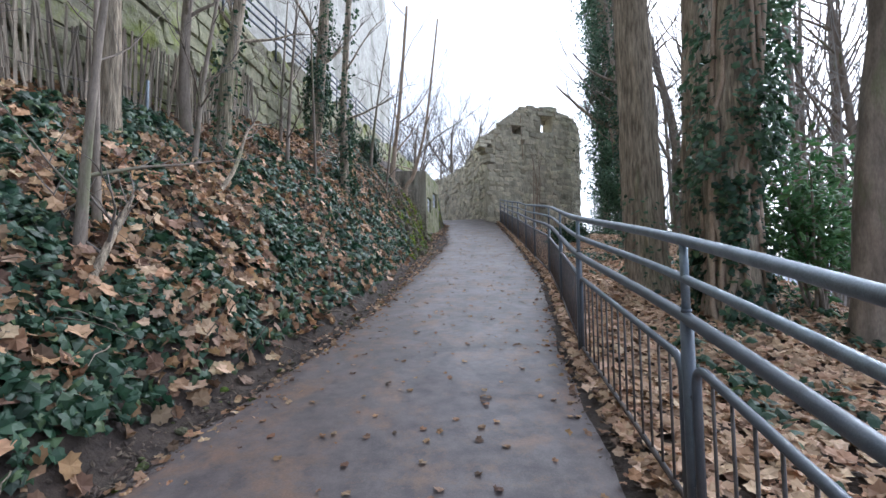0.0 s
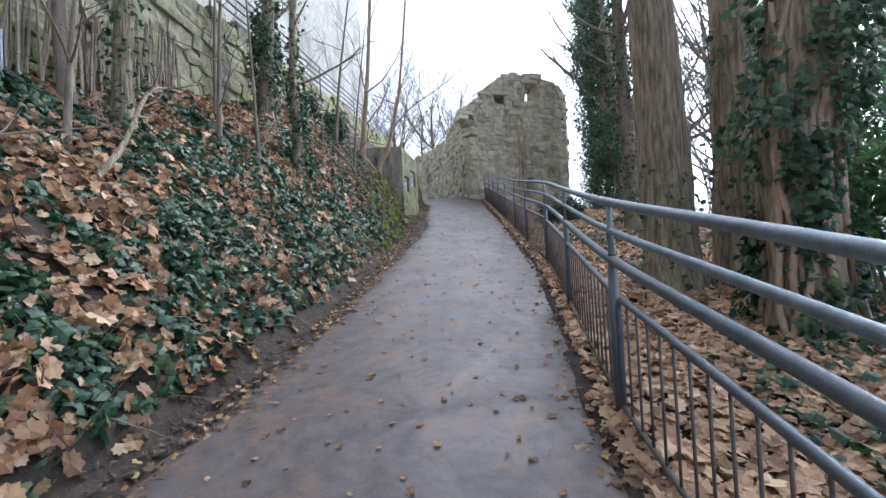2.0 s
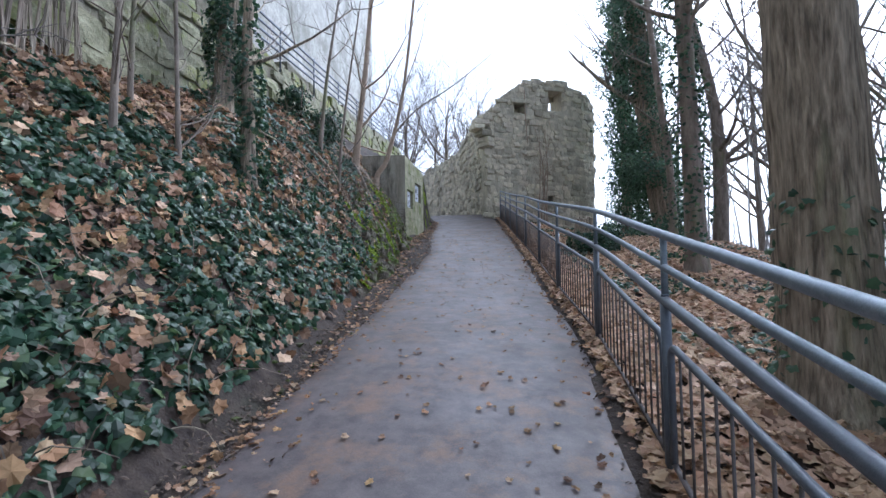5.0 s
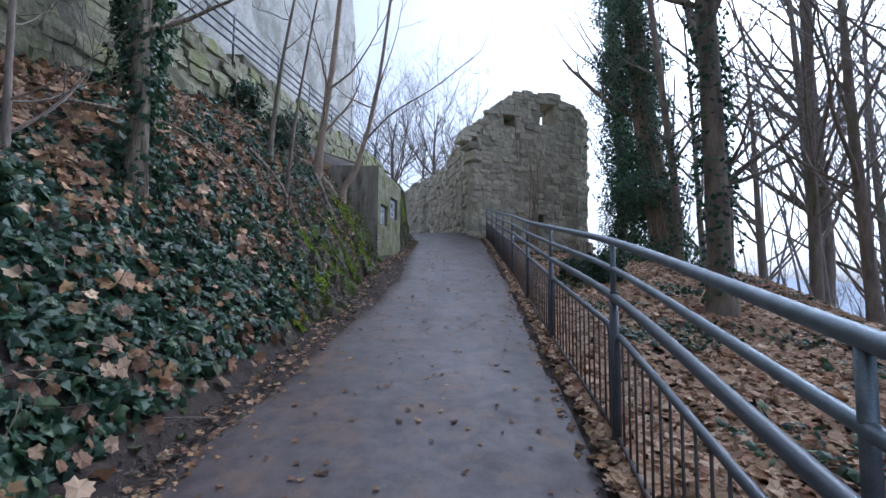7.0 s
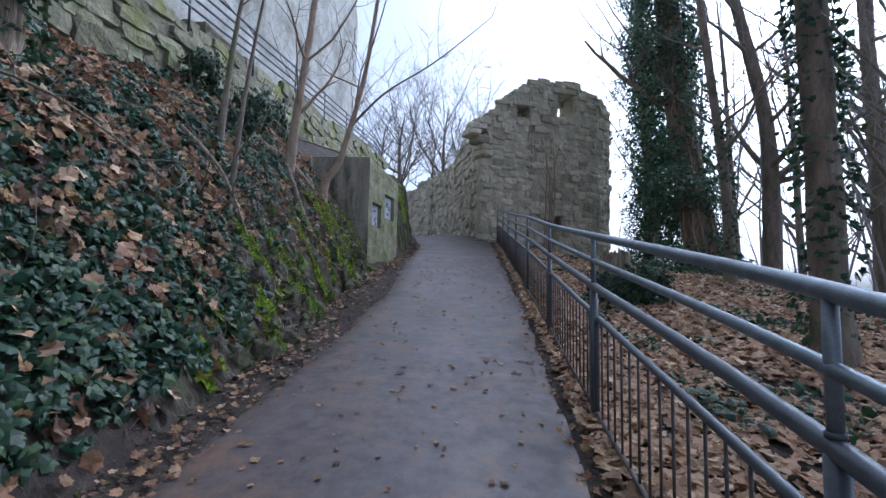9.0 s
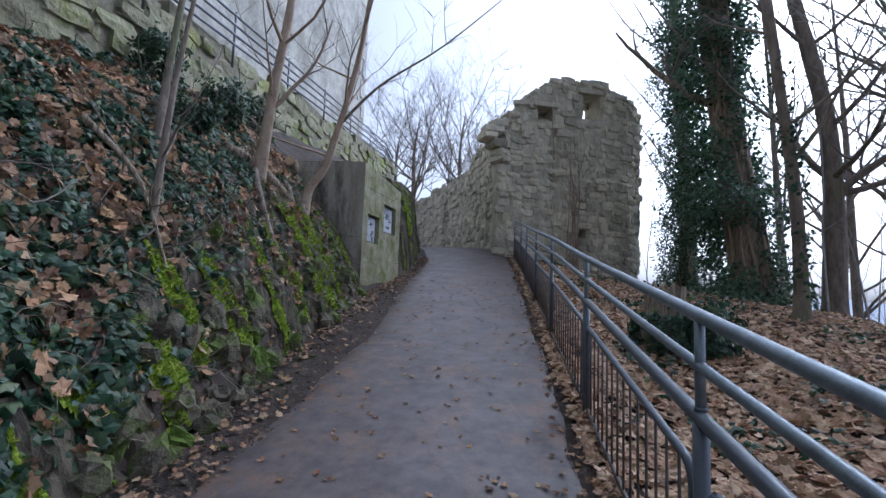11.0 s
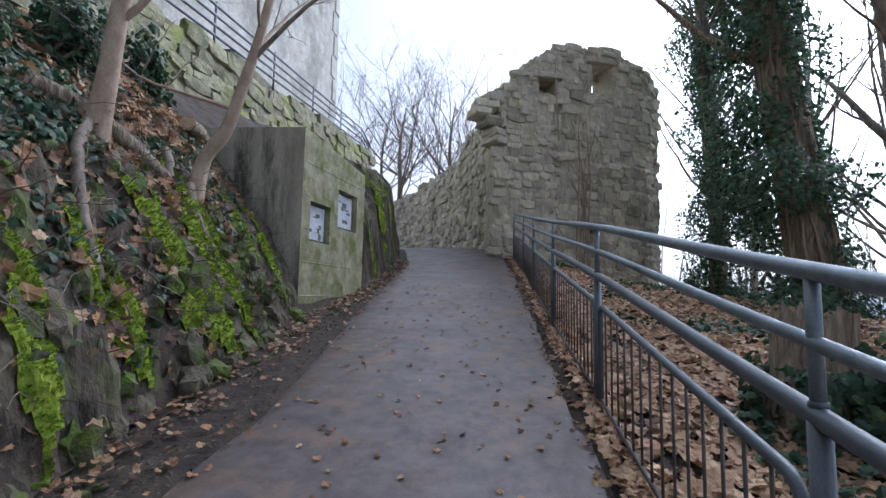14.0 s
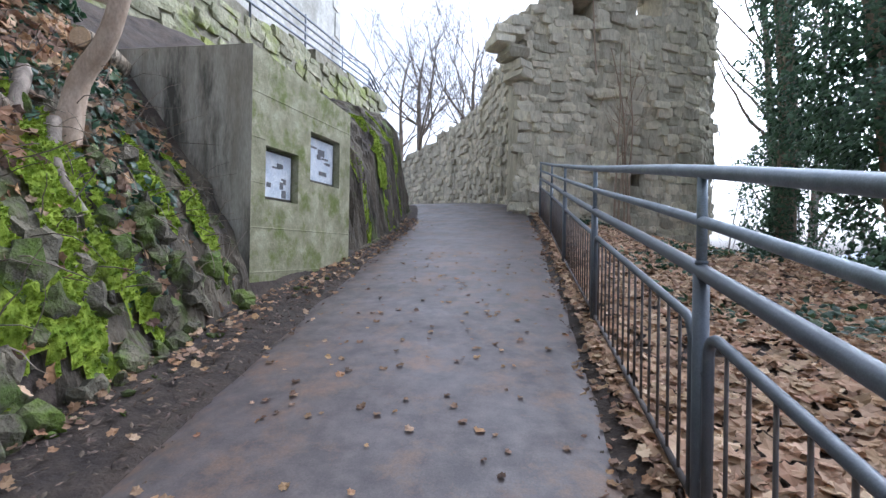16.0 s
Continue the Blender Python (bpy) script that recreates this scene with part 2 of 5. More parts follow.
def wpart(name, vf, material, thing, label="", smooth=False, kind=""):
    return under(part(name, vf, material, None, label, smooth, kind), thing)


class Geo:
    def __init__(self):
        self.v, self.f = [], []

    def add(self, vf):
        n = len(self.v)
        self.v += [tuple(p) for p in vf[0]]
        self.f += [tuple(i + n for i in face) for face in vf[1]]
        return self

    def vf(self):
        return self.v, self.f


def sweep(points, radii, seg=8, rough=0.0, seed=0, caps=True, ridge=0.0):
    """A tube along points with a radius at each; rough: how far its skin is uneven, in parts of the radius."""
    pts = [Vector(p) for p in points]
    if isinstance(radii, (int, float)):
        radii = [radii] * len(pts)
    v, f, side = [], [], None
    for i, p in enumerate(pts):
        t = (pts[min(i + 1, len(pts) - 1)] - pts[max(i - 1, 0)]).normalized()
        if side is None:
            side = t.orthogonal().normalized()
        side = (side - t * side.dot(t)).normalized()
        up = t.cross(side)
        for k in range(seg):
            a = 2 * math.pi * k / seg
            r = radii[i]
            if rough:
                r *= 1 + rough * noise.noise((math.cos(a) * 2.3 + seed, math.sin(a) * 2.3, p.z * 1.1 + i * 0.05))
            if ridge:
                r *= 1 - ridge * max(0.0, 0.3 - abs(noise.noise((math.cos(a) * 8 + seed, math.sin(a) * 8, p.z * 0.7)) + 0.3 * noise.noise((math.cos(a) * 14, math.sin(a) * 14, p.z * 2.5)))) / 0.3
            v.append(p + (side * math.cos(a) + up * math.sin(a)) * r)
    for i in range(len(pts) - 1):
        for k in range(seg):
            a, b = i * seg + k, i * seg + (k + 1) % seg
            f.append((a, b, b + seg, a + seg))
    if caps:
        f.append(tuple(range(seg - 1, -1, -1)))
        f.append(tuple(range((len(pts) - 1) * seg, len(pts) * seg)))
    return v, f


def smooth_line(points, n):
    """n points on a smooth curve through the given ones."""
    p = np.array(points, float)
    t = np.linspace(0, len(p) - 1, n)
    out = []
    for s in t:
        i = min(int(s), len(p) - 2)
        u = s - i
        a, b, c, d = p[max(i - 1, 0)], p[i], p[i + 1], p[min(i + 2, len(p) - 1)]
        out.append(tuple(0.5 * (2 * b + (c - a) * u + (2 * a - 5 * b + 4 * c - d) * u * u + (3 * b - a - 3 * c + d) * u ** 3)))
    return out


def box(size, bevel=0.0, jitter=0.0, cuts=0, seed=0):
    bm = bmesh.new()
    bmesh.ops.create_cube(bm, size=1)
    for q in bm.verts:
        q.co = Vector(q.co[k] * size[k] for k in range(3))
    if cuts:
        bmesh.ops.subdivide_edges(bm, edges=bm.edges[:], cuts=cuts, use_grid_fill=True)
    if bevel:
        bmesh.ops.bevel(bm, geom=bm.edges[:], offset=bevel, segments=1, affect="EDGES")
    rnd = random.Random(seed)
    for q in bm.verts:
        q.co += Vector((rnd.uniform(-1, 1), rnd.uniform(-1, 1), rnd.uniform(-1, 1))) * jitter
    bm.verts.index_update()
    vf = [tuple(q.co) for q in bm.verts], [tuple(x.index for x in fc.verts) for fc in bm.faces]
    bm.free()
    return vf


def moved(vf, m):
    return [tuple(m @ Vector(p)) for p in vf[0]], vf[1]


def blob(seed, squash=(1, 1, 1), amount=0.35, level=2, freq=1.4):
    bm = bmesh.new()
    bmesh.ops.create_icosphere(bm, subdivisions=level, radius=1)
    for q in bm.verts:
        q.co *= 1 + amount * noise.noise(q.co * freq + Vector((seed * 7.1, 0, 0))) + 0.12 * noise.noise(q.co * 4 + Vector((seed, 3, 0)))
        q.co = Vector(q.co[k] * squash[k] for k in range(3))
    bm.verts.index_update()
    vf = [tuple(q.co) for q in bm.verts], [tuple(x.index for x in fc.verts) for fc in bm.faces]
    bm.free()
    return vf


def scatter(template, places, turns, sizes):
    """Many copies of a small template, joined: places (n,3), turns (n,3,3), sizes (n)."""
    tv, tf = np.array(template[0]), template[1]
    n, k = len(places), len(tv)
    v = np.einsum("nij,kj->nki", turns, tv) * np.asarray(sizes)[:, None, None] + places[:, None, :]
    faces = []
    for face in tf:
        faces.append(np.arange(n)[:, None] * k + np.array(face)[None, :])
    out = []
    for block in faces:
        out += block.tolist()
    return v.reshape(-1, 3).tolist(), out


def turns_from(normals, rng, spread):
    """Rotations whose z axis lies near the normals, with a random spin."""
    nrm = normals + rng.normal(0, spread, normals.shape)
    nrm /= np.linalg.norm(nrm, axis=1)[:, None]
    ref = rng.normal(0, 1, nrm.shape)
    a = np.cross(nrm, ref)
    a /= np.linalg.norm(a, axis=1)[:, None]
    b = np.cross(nrm, a)
    return np.stack([a, b, nrm], axis=2)


def maple_leaf(curl=0.25):
    """A dry five-lobed leaf, crumpled."""
    ring = [(0.02, -0.42), (0.2, -0.34), (0.4, -0.32), (0.4, -0.12), (0.55, 0.06), (0.38, 0.2), (0.33, 0.38), (0.15, 0.36), (0.03, 0.54),
            (-0.12, 0.36), (-0.3, 0.4), (-0.36, 0.18), (-0.52, 0.1), (-0.4, -0.1), (-0.4, -0.3), (-0.18, -0.3)]
    v = [(0, 0, 0.02)] + [(x, y, curl * (x * x * 1.6 - y * 0.3 + 0.7 * x * y) + 0.07 * math.sin(9 * x + 5 * y)) for x, y in ring]
    return v, [(0, 1 + i, 1 + (i + 1) % len(ring)) for i in range(len(ring))]


def ivy_leaf():
    ring = [(0.0, -0.35), (0.42, -0.3), (0.3, 0.0), (0.42, 0.2), (0.0, 0.6), (-0.42, 0.2), (-0.3, 0.0), (-0.42, -0.3)]
    v = [(0, 0, 0.05)] + [(x, y, -0.25 * abs(x) - 0.18 * y * y) for x, y in ring]
    return v, [(0, 1 + i, 1 + (i + 1) % len(ring)) for i in range(len(ring))]


def oval_leaf():
    ring = [(0.0, -0.55), (0.2, -0.2), (0.22, 0.15), (0.0, 0.6), (-0.22, 0.15), (-0.2, -0.2)]
    v = [(0, 0, 0.05)] + [(x, y, -0.3 * abs(x) - 0.2 * y * y) for x, y in ring]
    return v, [(0, 1 + i, 1 + (i + 1) % len(ring)) for i in range(len(ring))]


# ---- the lie of the land ----
GY = [-60, -30, -7.4, -4.95, -2.475, 0, 2.6, 4.91, 7.37, 9.84, 12.29, 14.75, 17.2, 20.1, 22.4, 25, 28, 34, 60, 120]
GZ = [-8.5, -5.4, -1.5, -0.97, -0.4, 0.03, 0.425, 0.86, 1.28, 1.70, 2.18, 2.61, 3.06, 3.6, 4.06, 4.62, 4.95, 5.2, 5.6, 5.6]
RX = [1.4, 1.4, 1.32, 1.29, 1.26, 1.21, 1.4, 1.5, 1.43, 1.39, 1.29, 1.2, 1.1, 1.0, 0.82, 0.5, 0.0, -1.5, -12, -40]


def table(x, xs, ys):
    if x <= xs[0]:
        return ys[0]
    for i in range(1, len(xs)):
        if x < xs[i]:
            return ys[i - 1] + (ys[i] - ys[i - 1]) * (x - xs[i - 1]) / (xs[i] - xs[i - 1])
    return ys[-1]


def rise(y):
    return table(y, GY, GZ)


def rail_x(y):
    return table(y, GY, RX)


def edge_x(y):
    return table(y, [-60, -6, -2, 0, 3, 7, 10, 12.5, 14.3, 17, 22, 25, 28, 34, 60], [-2.2, -1.85, -1.75, -1.5, -1.38, -1.28, -1.25, -1.25, -1.5, -1.78, -2.2, -2.9, -4, -7, -18])


def toe_x(y):
    return table(y, [-60, -6, 0, 4, 7, 9, 12, 15, 17.2, 20, 23, 26, 34, 60], [-2.4, -2.1, -1.65, -1.5, -1.62, -1.75, -2.0, -2.3, -2.15, -2.25, -2.7, -4.5, -9, -20])


BANK_Y = [-5.0, 3.0, 7.5, 12.0, 16.0, 18.5, 22.6, 23.3, 30.0]
BANK_U = [0.0, 0.25, 0.7, 1.2, 1.6, 2.6, 3.6, 8.0, 40.0]
BANK_H = [[0, 0.3, 0.75, 1.2, 1.55, 2.35, 3.2, 4.2, 6.0], [0, 0.3, 0.75, 1.2, 1.55, 2.35, 3.2, 4.2, 6.0], [0, 0.3, 0.85, 1.5, 2.2, 3.0, 3.65, 5, 6], [0, 0.75, 1.5, 2.2, 2.65, 3.55, 4.25, 5.2, 6.2],
          [0, 0.65, 1.4, 2.05, 2.5, 3.4, 4.2, 5, 6], [0, 1.4, 2.1, 2.5, 2.8, 3.4, 4.0, 5, 6], [0, 2.1, 2.6, 2.8, 2.9, 3.4, 4.0, 5, 6], [0, 0.3, 0.6, 0.8, 1.0, 1.5, 2, 4, 6], [0, 0.1, 0.2, 0.4, 0.5, 1, 1.5, 3, 6]]


def bank(u, y):
    k = min(table(y, BANK_Y, range(len(BANK_Y))), len(BANK_Y) - 1.001)
    i = int(k)
    low, high = table(u, BANK_U, BANK_H[i]), table(u, BANK_U, BANK_H[i + 1])
    return low + (high - low) * (k - i)


def land(x, y):
    """Height of the ground at x, y."""
    z0, e, t, r = rise(y), edge_x(y), toe_x(y), rail_x(y) + 0.12
    if x < t:
        h = bank(t - x, y)
        w = min(1.0, (t - x) / 0.4)
        return z0 + h + w * (0.14 * noise.noise((x * 0.9, y * 0.9, 0)) + 0.05 * noise.noise((x * 3.1, y * 3.1, 4)))
    if x < e:
        return z0 + 0.02 * noise.noise((x * 2, y * 2, 1)) + 0.03 * (e - x)
    if x < r - 0.3:
        return z0 - 0.03
    if x < r:
        return z0 + 0.01 + 0.02 * noise.noise((x * 3, y * 3, 6))
    d = x - r
    shelf = table(y, [-30, 0, 5, 10, 15, 20, 26, 40], [2.8, 3.0, 3.8, 4.6, 6.0, 7.4, 8.5, 9])
    fall = table(y, [0, 10, 15, 20, 24, 30], [0.06, 0.03, 0.04, 0.12, 0.24, 0.24]) * min(d, shelf) + 0.55 * max(0.0, min(d - shelf, 40)) * min(1.0, 0.25 + max(0.0, d - shelf) / 3)
    z = z0 - fall + min(1.0, d / 0.5) * (0.1 * noise.noise((x * 0.6, y * 0.6, 2)) + 0.04 * noise.noise((x * 2.7, y * 2.7, 2)))
    return max(z, -24 + 1.5 * noise.noise((x * 0.02, y * 0.02, 0)))


def slope_normal(x, y):
    d = 0.12
    n = Vector((land(x - d, y) - land(x + d, y), land(x, y - d) - land(x, y + d), 2 * d))
    return n.normalized()


# ---- ground, path ----
def axis(stops):
    out = []
    for a, b, step in stops:
        out += list(np.arange(a, b - 1e-6, step))
    return out + [stops[-1][1]]


gx = axis([(-900, -100, 100), (-100, -20, 10), (-20, -8, 1.5), (-8, -5.6, 0.4), (-5.6, -0.8, 0.11), (-0.8, 0.8, 0.4), (0.8, 8, 0.16), (8, 16, 0.5), (16, 60, 4), (60, 100, 10), (100, 900, 100)])
gy = axis([(-900, -100, 100), (-100, -20, 10), (-20, -6, 1), (-6, 26, 0.14), (26, 40, 0.7), (40, 100, 6), (100, 900, 100)])
gv = [(x, y, land(x, y)) for y in gy for x in gx]
nx = len(gx)
gf = [(j * nx + i, j * nx + i + 1, (j + 1) * nx + i + 1, (j + 1) * nx + i) for j in range(len(gy) - 1) for i in range(nx - 1)]
tagged(part("ground", (gv, gf), SOIL, smooth=True), "dark brown soil bank and slope under ivy and leaves", "ground", kind="structure")

pv, pf, cols = [], [], 14
ys = axis([(-40, -6, 1), (-6, 26, 0.2), (26, 40, 1)])
for y in ys:
    a, b = edge_x(y) + 0.09 * noise.noise((0, y * 1.3, 5)) + 0.05 * noise.noise((3, y * 4, 5)), rail_x(y) - 0.13 + 0.05 * noise.noise((9, y * 2, 5))
    for k in range(cols + 1):
        u = k / cols
        crown = 0.03 * math.sin(math.pi * u)
        drop = -0.05 if k in (0, cols) else 0.0
        pv.append((a + (b - a) * u, y, rise(y) + crown + 0.008 * noise.noise((u * 4, y * 0.9, 8)) + 0.012 + drop))
for j in range(len(ys) - 1):
    for k in range(cols):
        i = j * (cols + 1) + k
        pf.append((i, i + 1, i + cols + 2, i + cols + 1))
tagged(part("path", (pv, pf), ASPHALT, smooth=True), "damp grey asphalt footpath climbing the slope", "path", kind="structure")


# ---- masonry ----
def rough_stone(seed):
    """A unit block worn round at its corners, uneven on its faces."""
    v, f = box((1, 1, 1), 0, 0, 1, seed)
    rnd_ = random.Random(seed)
    out = []
    for p in v:
        q = Vector(p)
        corner = sum(abs(c) > 0.4 for c in q)
        q *= (1.0, 1.0, 0.94, 0.8)[corner] if corner else 1.0
        out.append(tuple(q + Vector((rnd_.uniform(-1, 1), rnd_.uniform(-1, 1), rnd_.uniform(-1, 1))) * 0.075))
    return out, f


STONES = [rough_stone(k) for k in range(18)]


def wall_core(line, top, bottom, thick, holes, cell, seed, side=1, sink=None):
    """A ragged wall on a plan line: cells under top(s), without those in holes (s0, s1, z0, z1), with front, back and edges."""
    p = [Vector((x, y, 0)) for x, y in line]
    lengths = [0.0]
    for a, b in zip(p, p[1:]):
        lengths.append(lengths[-1] + (b - a).length)

    def at(s):
        s = min(max(s, 0), lengths[-1])
        i = max(k for k in range(len(p) - 1) if lengths[k] <= s + 1e-9)
        u = (s - lengths[i]) / (lengths[i + 1] - lengths[i])
        t = (p[i + 1] - p[i]).normalized()
        return p[i].lerp(p[i + 1], u), t * side, Vector((t.y, -t.x, 0)) * side

    ss = sorted(set(np.round(list(np.linspace(0, lengths[-1], max(2, int(lengths[-1] / cell)))) + [h for q in holes for h in q[:2]], 3)))
    zs = sorted(set(np.round(list(np.arange(bottom, max(top(s) for s in ss) + cell, cell * 0.8)) + [h for q in holes for h in q[2:]], 3)))

    def solid(i, j):
        if not (0 <= i < len(ss) - 1 and 0 <= j < len(zs) - 1):
            return False
        s, z = (ss[i] + ss[i + 1]) / 2, (zs[j] + zs[j + 1]) / 2
        return z < top(s) and not any(h[0] < s < h[1] and h[2] < z < h[3] for h in holes)

    v, f, index = [], [], {}

    def vert(i, j, back):
        key = (i, j, back)
        if key not in index:
            q, t, n = at(ss[i])
            w = 0.05 * noise.noise((ss[i] * 2 + seed, zs[j] * 2, back * 9))
            q = q + n * (w - thick * back - (sink(ss[i], zs[j]) if sink and not back else 0.0))
            index[key] = len(v)
            v.append((q.x, q.y, zs[j] + 0.03 * noise.noise((ss[i] * 3, zs[j] * 3, seed))))
        return index[key]

    for i in range(len(ss) - 1):
        for j in range(len(zs) - 1):
            if not solid(i, j):
                continue
            f.append((vert(i, j, 0), vert(i + 1, j, 0), vert(i + 1, j + 1, 0), vert(i, j + 1, 0)))
            f.append((vert(i, j, 1), vert(i, j + 1, 1), vert(i + 1, j + 1, 1), vert(i + 1, j, 1)))
            for di, dj, a, b in ((-1, 0, (0, 0), (0, 1)), (1, 0, (1, 1), (1, 0)), (0, -1, (1, 0), (0, 0)), (0, 1, (0, 1), (1, 1))):
                if not solid(i + di, j + dj):
                    f.append((vert(i + a[0], j + a[1], 0), vert(i + b[0], j + b[1], 0), vert(i + b[0], j + b[1], 1), vert(i + a[0], j + a[1], 1)))
    return (v, f), at, lengths[-1]


def lay_stones(at, length, top, bottom, holes, course, widths, proud, rng, sink=None, gaps=0.0, wander=0.14):
    """Poses and mesh numbers of stones in rough courses on a wall's face."""
    out, z = [], bottom
    while z < 30:
        h = course * rng.uniform(0.75, 1.25)
        s, any_stone = rng.uniform(-0.3, 0), False
        while s < length:
            w = rng.uniform(*widths)
            c, zc = s + w / 2, z + h / 2 + wander * noise.noise((s * 0.8, z * 0.6, 3))
            if 0 < c < length and zc < top(c):
                any_stone = True
                if rng.random() > gaps and not any(a - w * 0.42 < c < b + w * 0.42 and lo - h * 0.42 < zc < hi + h * 0.42 for a, b, lo, hi in holes):
                    q, t, n = at(c)
                    depth = rng.uniform(0.16, 0.24)
                    q = q + n * (proud * rng.uniform(-0.6, 2.6) - depth / 2 + 0.02 - (sink(c, zc) if sink else 0.0))
                    tilt = Matrix.Rotation(rng.uniform(-0.14, 0.14), 4, "Y") @ Matrix.Rotation(rng.uniform(-0.1, 0.1), 4, "X")
                    base = Matrix(((t.x, -n.x, 0, q.x), (t.y, -n.y, 0, q.y), (0, 0, 1, zc), (0, 0, 0, 1)))
                    out.append((base @ tilt @ Matrix.Diagonal((w * 1.06, depth, h * rng.uniform(0.85, 1.35), 1)), rng.randrange(len(STONES)), c, zc))
            s += w
        z += h
        if not any_stone and z > bottom + 2:
            break
    return out


def stone_parts(thing, stones, single, joined, near, many=300):
    """The stones that near() ranks lowest as parts of their own, the rest in one mesh."""
    stones = sorted(stones, key=near)
    shared = [mesh_of("stone", *s, single) for s in STONES]
    for m, k, *_ in stones[:many]:
        ob = new("stone", shared[k])
        ob.parent = thing
        ob.matrix_parent_inverse = thing.matrix_basis.inverted()
        ob.matrix_basis = m
    if len(stones) > many:
        geo = Geo()
        for m, k, *_ in stones[many:]:
            geo.add(moved(STONES[k], m))
        wpart("stonework", geo.vf(), joined, thing, kind="stuff")


# retaining wall of the terrace above the bank
WALL_LINE = [(-5.3, -12.0), (-5.25, 2.0), (-5.3, 14.0), (-5.2, 22.0), (-4.9, 27.5)]


def wall_top(s):
    y = s - 12
    return 7.4 + 0.1 * (y - 12.3) + 0.12 * noise.noise((s * 1.3, 0, 0))


core, at_wall, wall_len = wall_core(WALL_LINE, wall_top, 0.5, 1.0, [], 0.6, 1)
terrace = empty_thing("wall_terrace", (-5.3, 8, 3), "tall retaining wall of mossy yellowish sandstone blocks", "wall", kind="structure")
wpart("core", core, WALLJOINT, terrace)
rng = random.Random(5)
wall_stones = [q for q in lay_stones(at_wall, wall_len, wall_top, 1.0, [], 0.3, (0.3, 0.95), 0.034, rng, None, 0.02, 0.2) if q[3] > land(-5.15, q[2] - 12) - 0.5]

# rendered castle building above the terrace
bv = [(-6.5, -14, 4), (-6.5, 27.4, 4), (-14, 27.4, 4), (-14, -14, 4), (-6.5, -14, 21), (-6.5, 24.4, 21), (-14, 24.4, 21), (-14, -14, 21), (-6.5, 25.4, 20.2), (-6.5, 27.4, 16.2), (-14, 25.4, 20.2), (-14, 27.4, 16.2)]
castle = empty_thing("castle_building", (-8, 10, 4), "pale grey weathered stone building above the terrace", "building")
wpart("wall", (bv, [(0, 1, 9, 8, 5, 4), (1, 2, 11, 9), (9, 11, 10, 8), (8, 10, 6, 5), (2, 3, 7, 6, 10, 11), (3, 0, 4, 7), (4, 5, 6, 7), (3, 2, 1, 0)]), PLASTER, castle)
for k in range(9):
    wpart("quoin", moved(box((0.05, 0.5, 0.85), 0.02, 0.01, 0, k), Matrix.Translation((-6.49, 27.1 - 0.2 * (k % 2), 7.6 + k * 0.95))), PLASTER, castle)

# terrace railing of four thin pipes
terrace_rail = empty_thing("terrace_railing", (-5.25, 14, 7), "thin dark metal pipe railing along the terrace edge", "railing")
tops = [(-5.2, y, 7.42 + 0.1 * (y - 12.3)) for y in np.arange(2.0, 27.1, 2.5)]
for k in range(4):
    line = [(x, y, z + 0.22 + 0.21 * k) for x, y, z in tops] + [(-4.9, 27.3, 8.5 + 0.2 * k)]
    wpart("pipe", sweep(line, 0.03, 6), STEEL, terrace_rail, smooth=True)
for x, y, z in tops:
    wpart("post", sweep([(x, y, z - 0.3), (x, y, z + 0.92)], 0.026, 6), STEEL, terrace_rail, smooth=True)

# concrete block with two framed notices
notice_wall = empty_thing("concrete_block", (-2.9, 16, 2.7), "stained grey concrete retaining block with green algae", "retaining wall")
A, B, C, D = (-2.36, 15.1), (-2.07, 17.25), (-4.3, 17.3), (-4.3, 15.1)


def box_side(u, z):
    """A point on the side face that looks at the path."""
    return Vector((A[0] + (B[0] - A[0]) * u, A[1] + (B[1] - A[1]) * u, z))


bm = bmesh.new()
us = [0, 0.11, 0.40, 0.52, 0.86, 1.0]


def top_z(u):
    return 5.46 - 0.2 * u


zr = [2.4, 3.79, 4.11, 4.40, 4.77]
side_out = Vector((B[1] - A[1], -(B[0] - A[0]), 0)).normalized()
gridv = [[bm.verts.new(box_side(u, z)) for z in zr] + [bm.verts.new(box_side(u, top_z(u)))] for u in us]
recess = {(1, 1), (1, 2), (3, 2), (3, 3)}
for i in range(len(us) - 1):
    for j in range(len(zr)):
        if (i, j) not in recess:
            bm.faces.new((gridv[i][j], gridv[i + 1][j], gridv[i + 1][j + 1], gridv[i][j + 1]))
for i0, j0, j1 in ((1, 1, 3), (3, 2, 4)):
    ring = [gridv[i0][j] for j in range(j0, j1 + 1)] + [gridv[i0 + 1][j] for j in range(j1, j0 - 1, -1)]
    inner = [bm.verts.new(q.co - side_out * 0.12) for q in ring]
    for k in range(len(ring)):
        n = (k + 1) % len(ring)
        bm.faces.new((ring[k], ring[n], inner[n], inner[k]))
    bm.faces.new(inner)
bd = [bm.verts.new((*q, 2.4)) for q in (C, D)]
bt = [bm.verts.new((*q, z)) for q, z in ((C, 5.3), (D, 5.5))]
bm.faces.new((gridv[5][0], bd[0], bt[0], gridv[5][5], gridv[5][4], gridv[5][3], gridv[5][2], gridv[5][1]))
bm.faces.new((bd[0], bd[1], bt[1], bt[0]))
bm.faces.new([g_[5] for g_ in gridv] + [bt[0], bt[1]])
bmesh.ops.recalc_face_normals(bm, faces=bm.faces[:])
front = bm.faces.new((bd[1], gridv[0][0], gridv[0][1], gridv[0][2], gridv[0][3], gridv[0][4], gridv[0][5], bt[1]))
bmesh.ops.recalc_face_normals(bm, faces=bm.faces[:])
bm.verts.index_update()
me_v, me_f = [tuple(q.co) for q in bm.verts], [tuple(x.index for x in fc.verts) for fc in bm.faces]
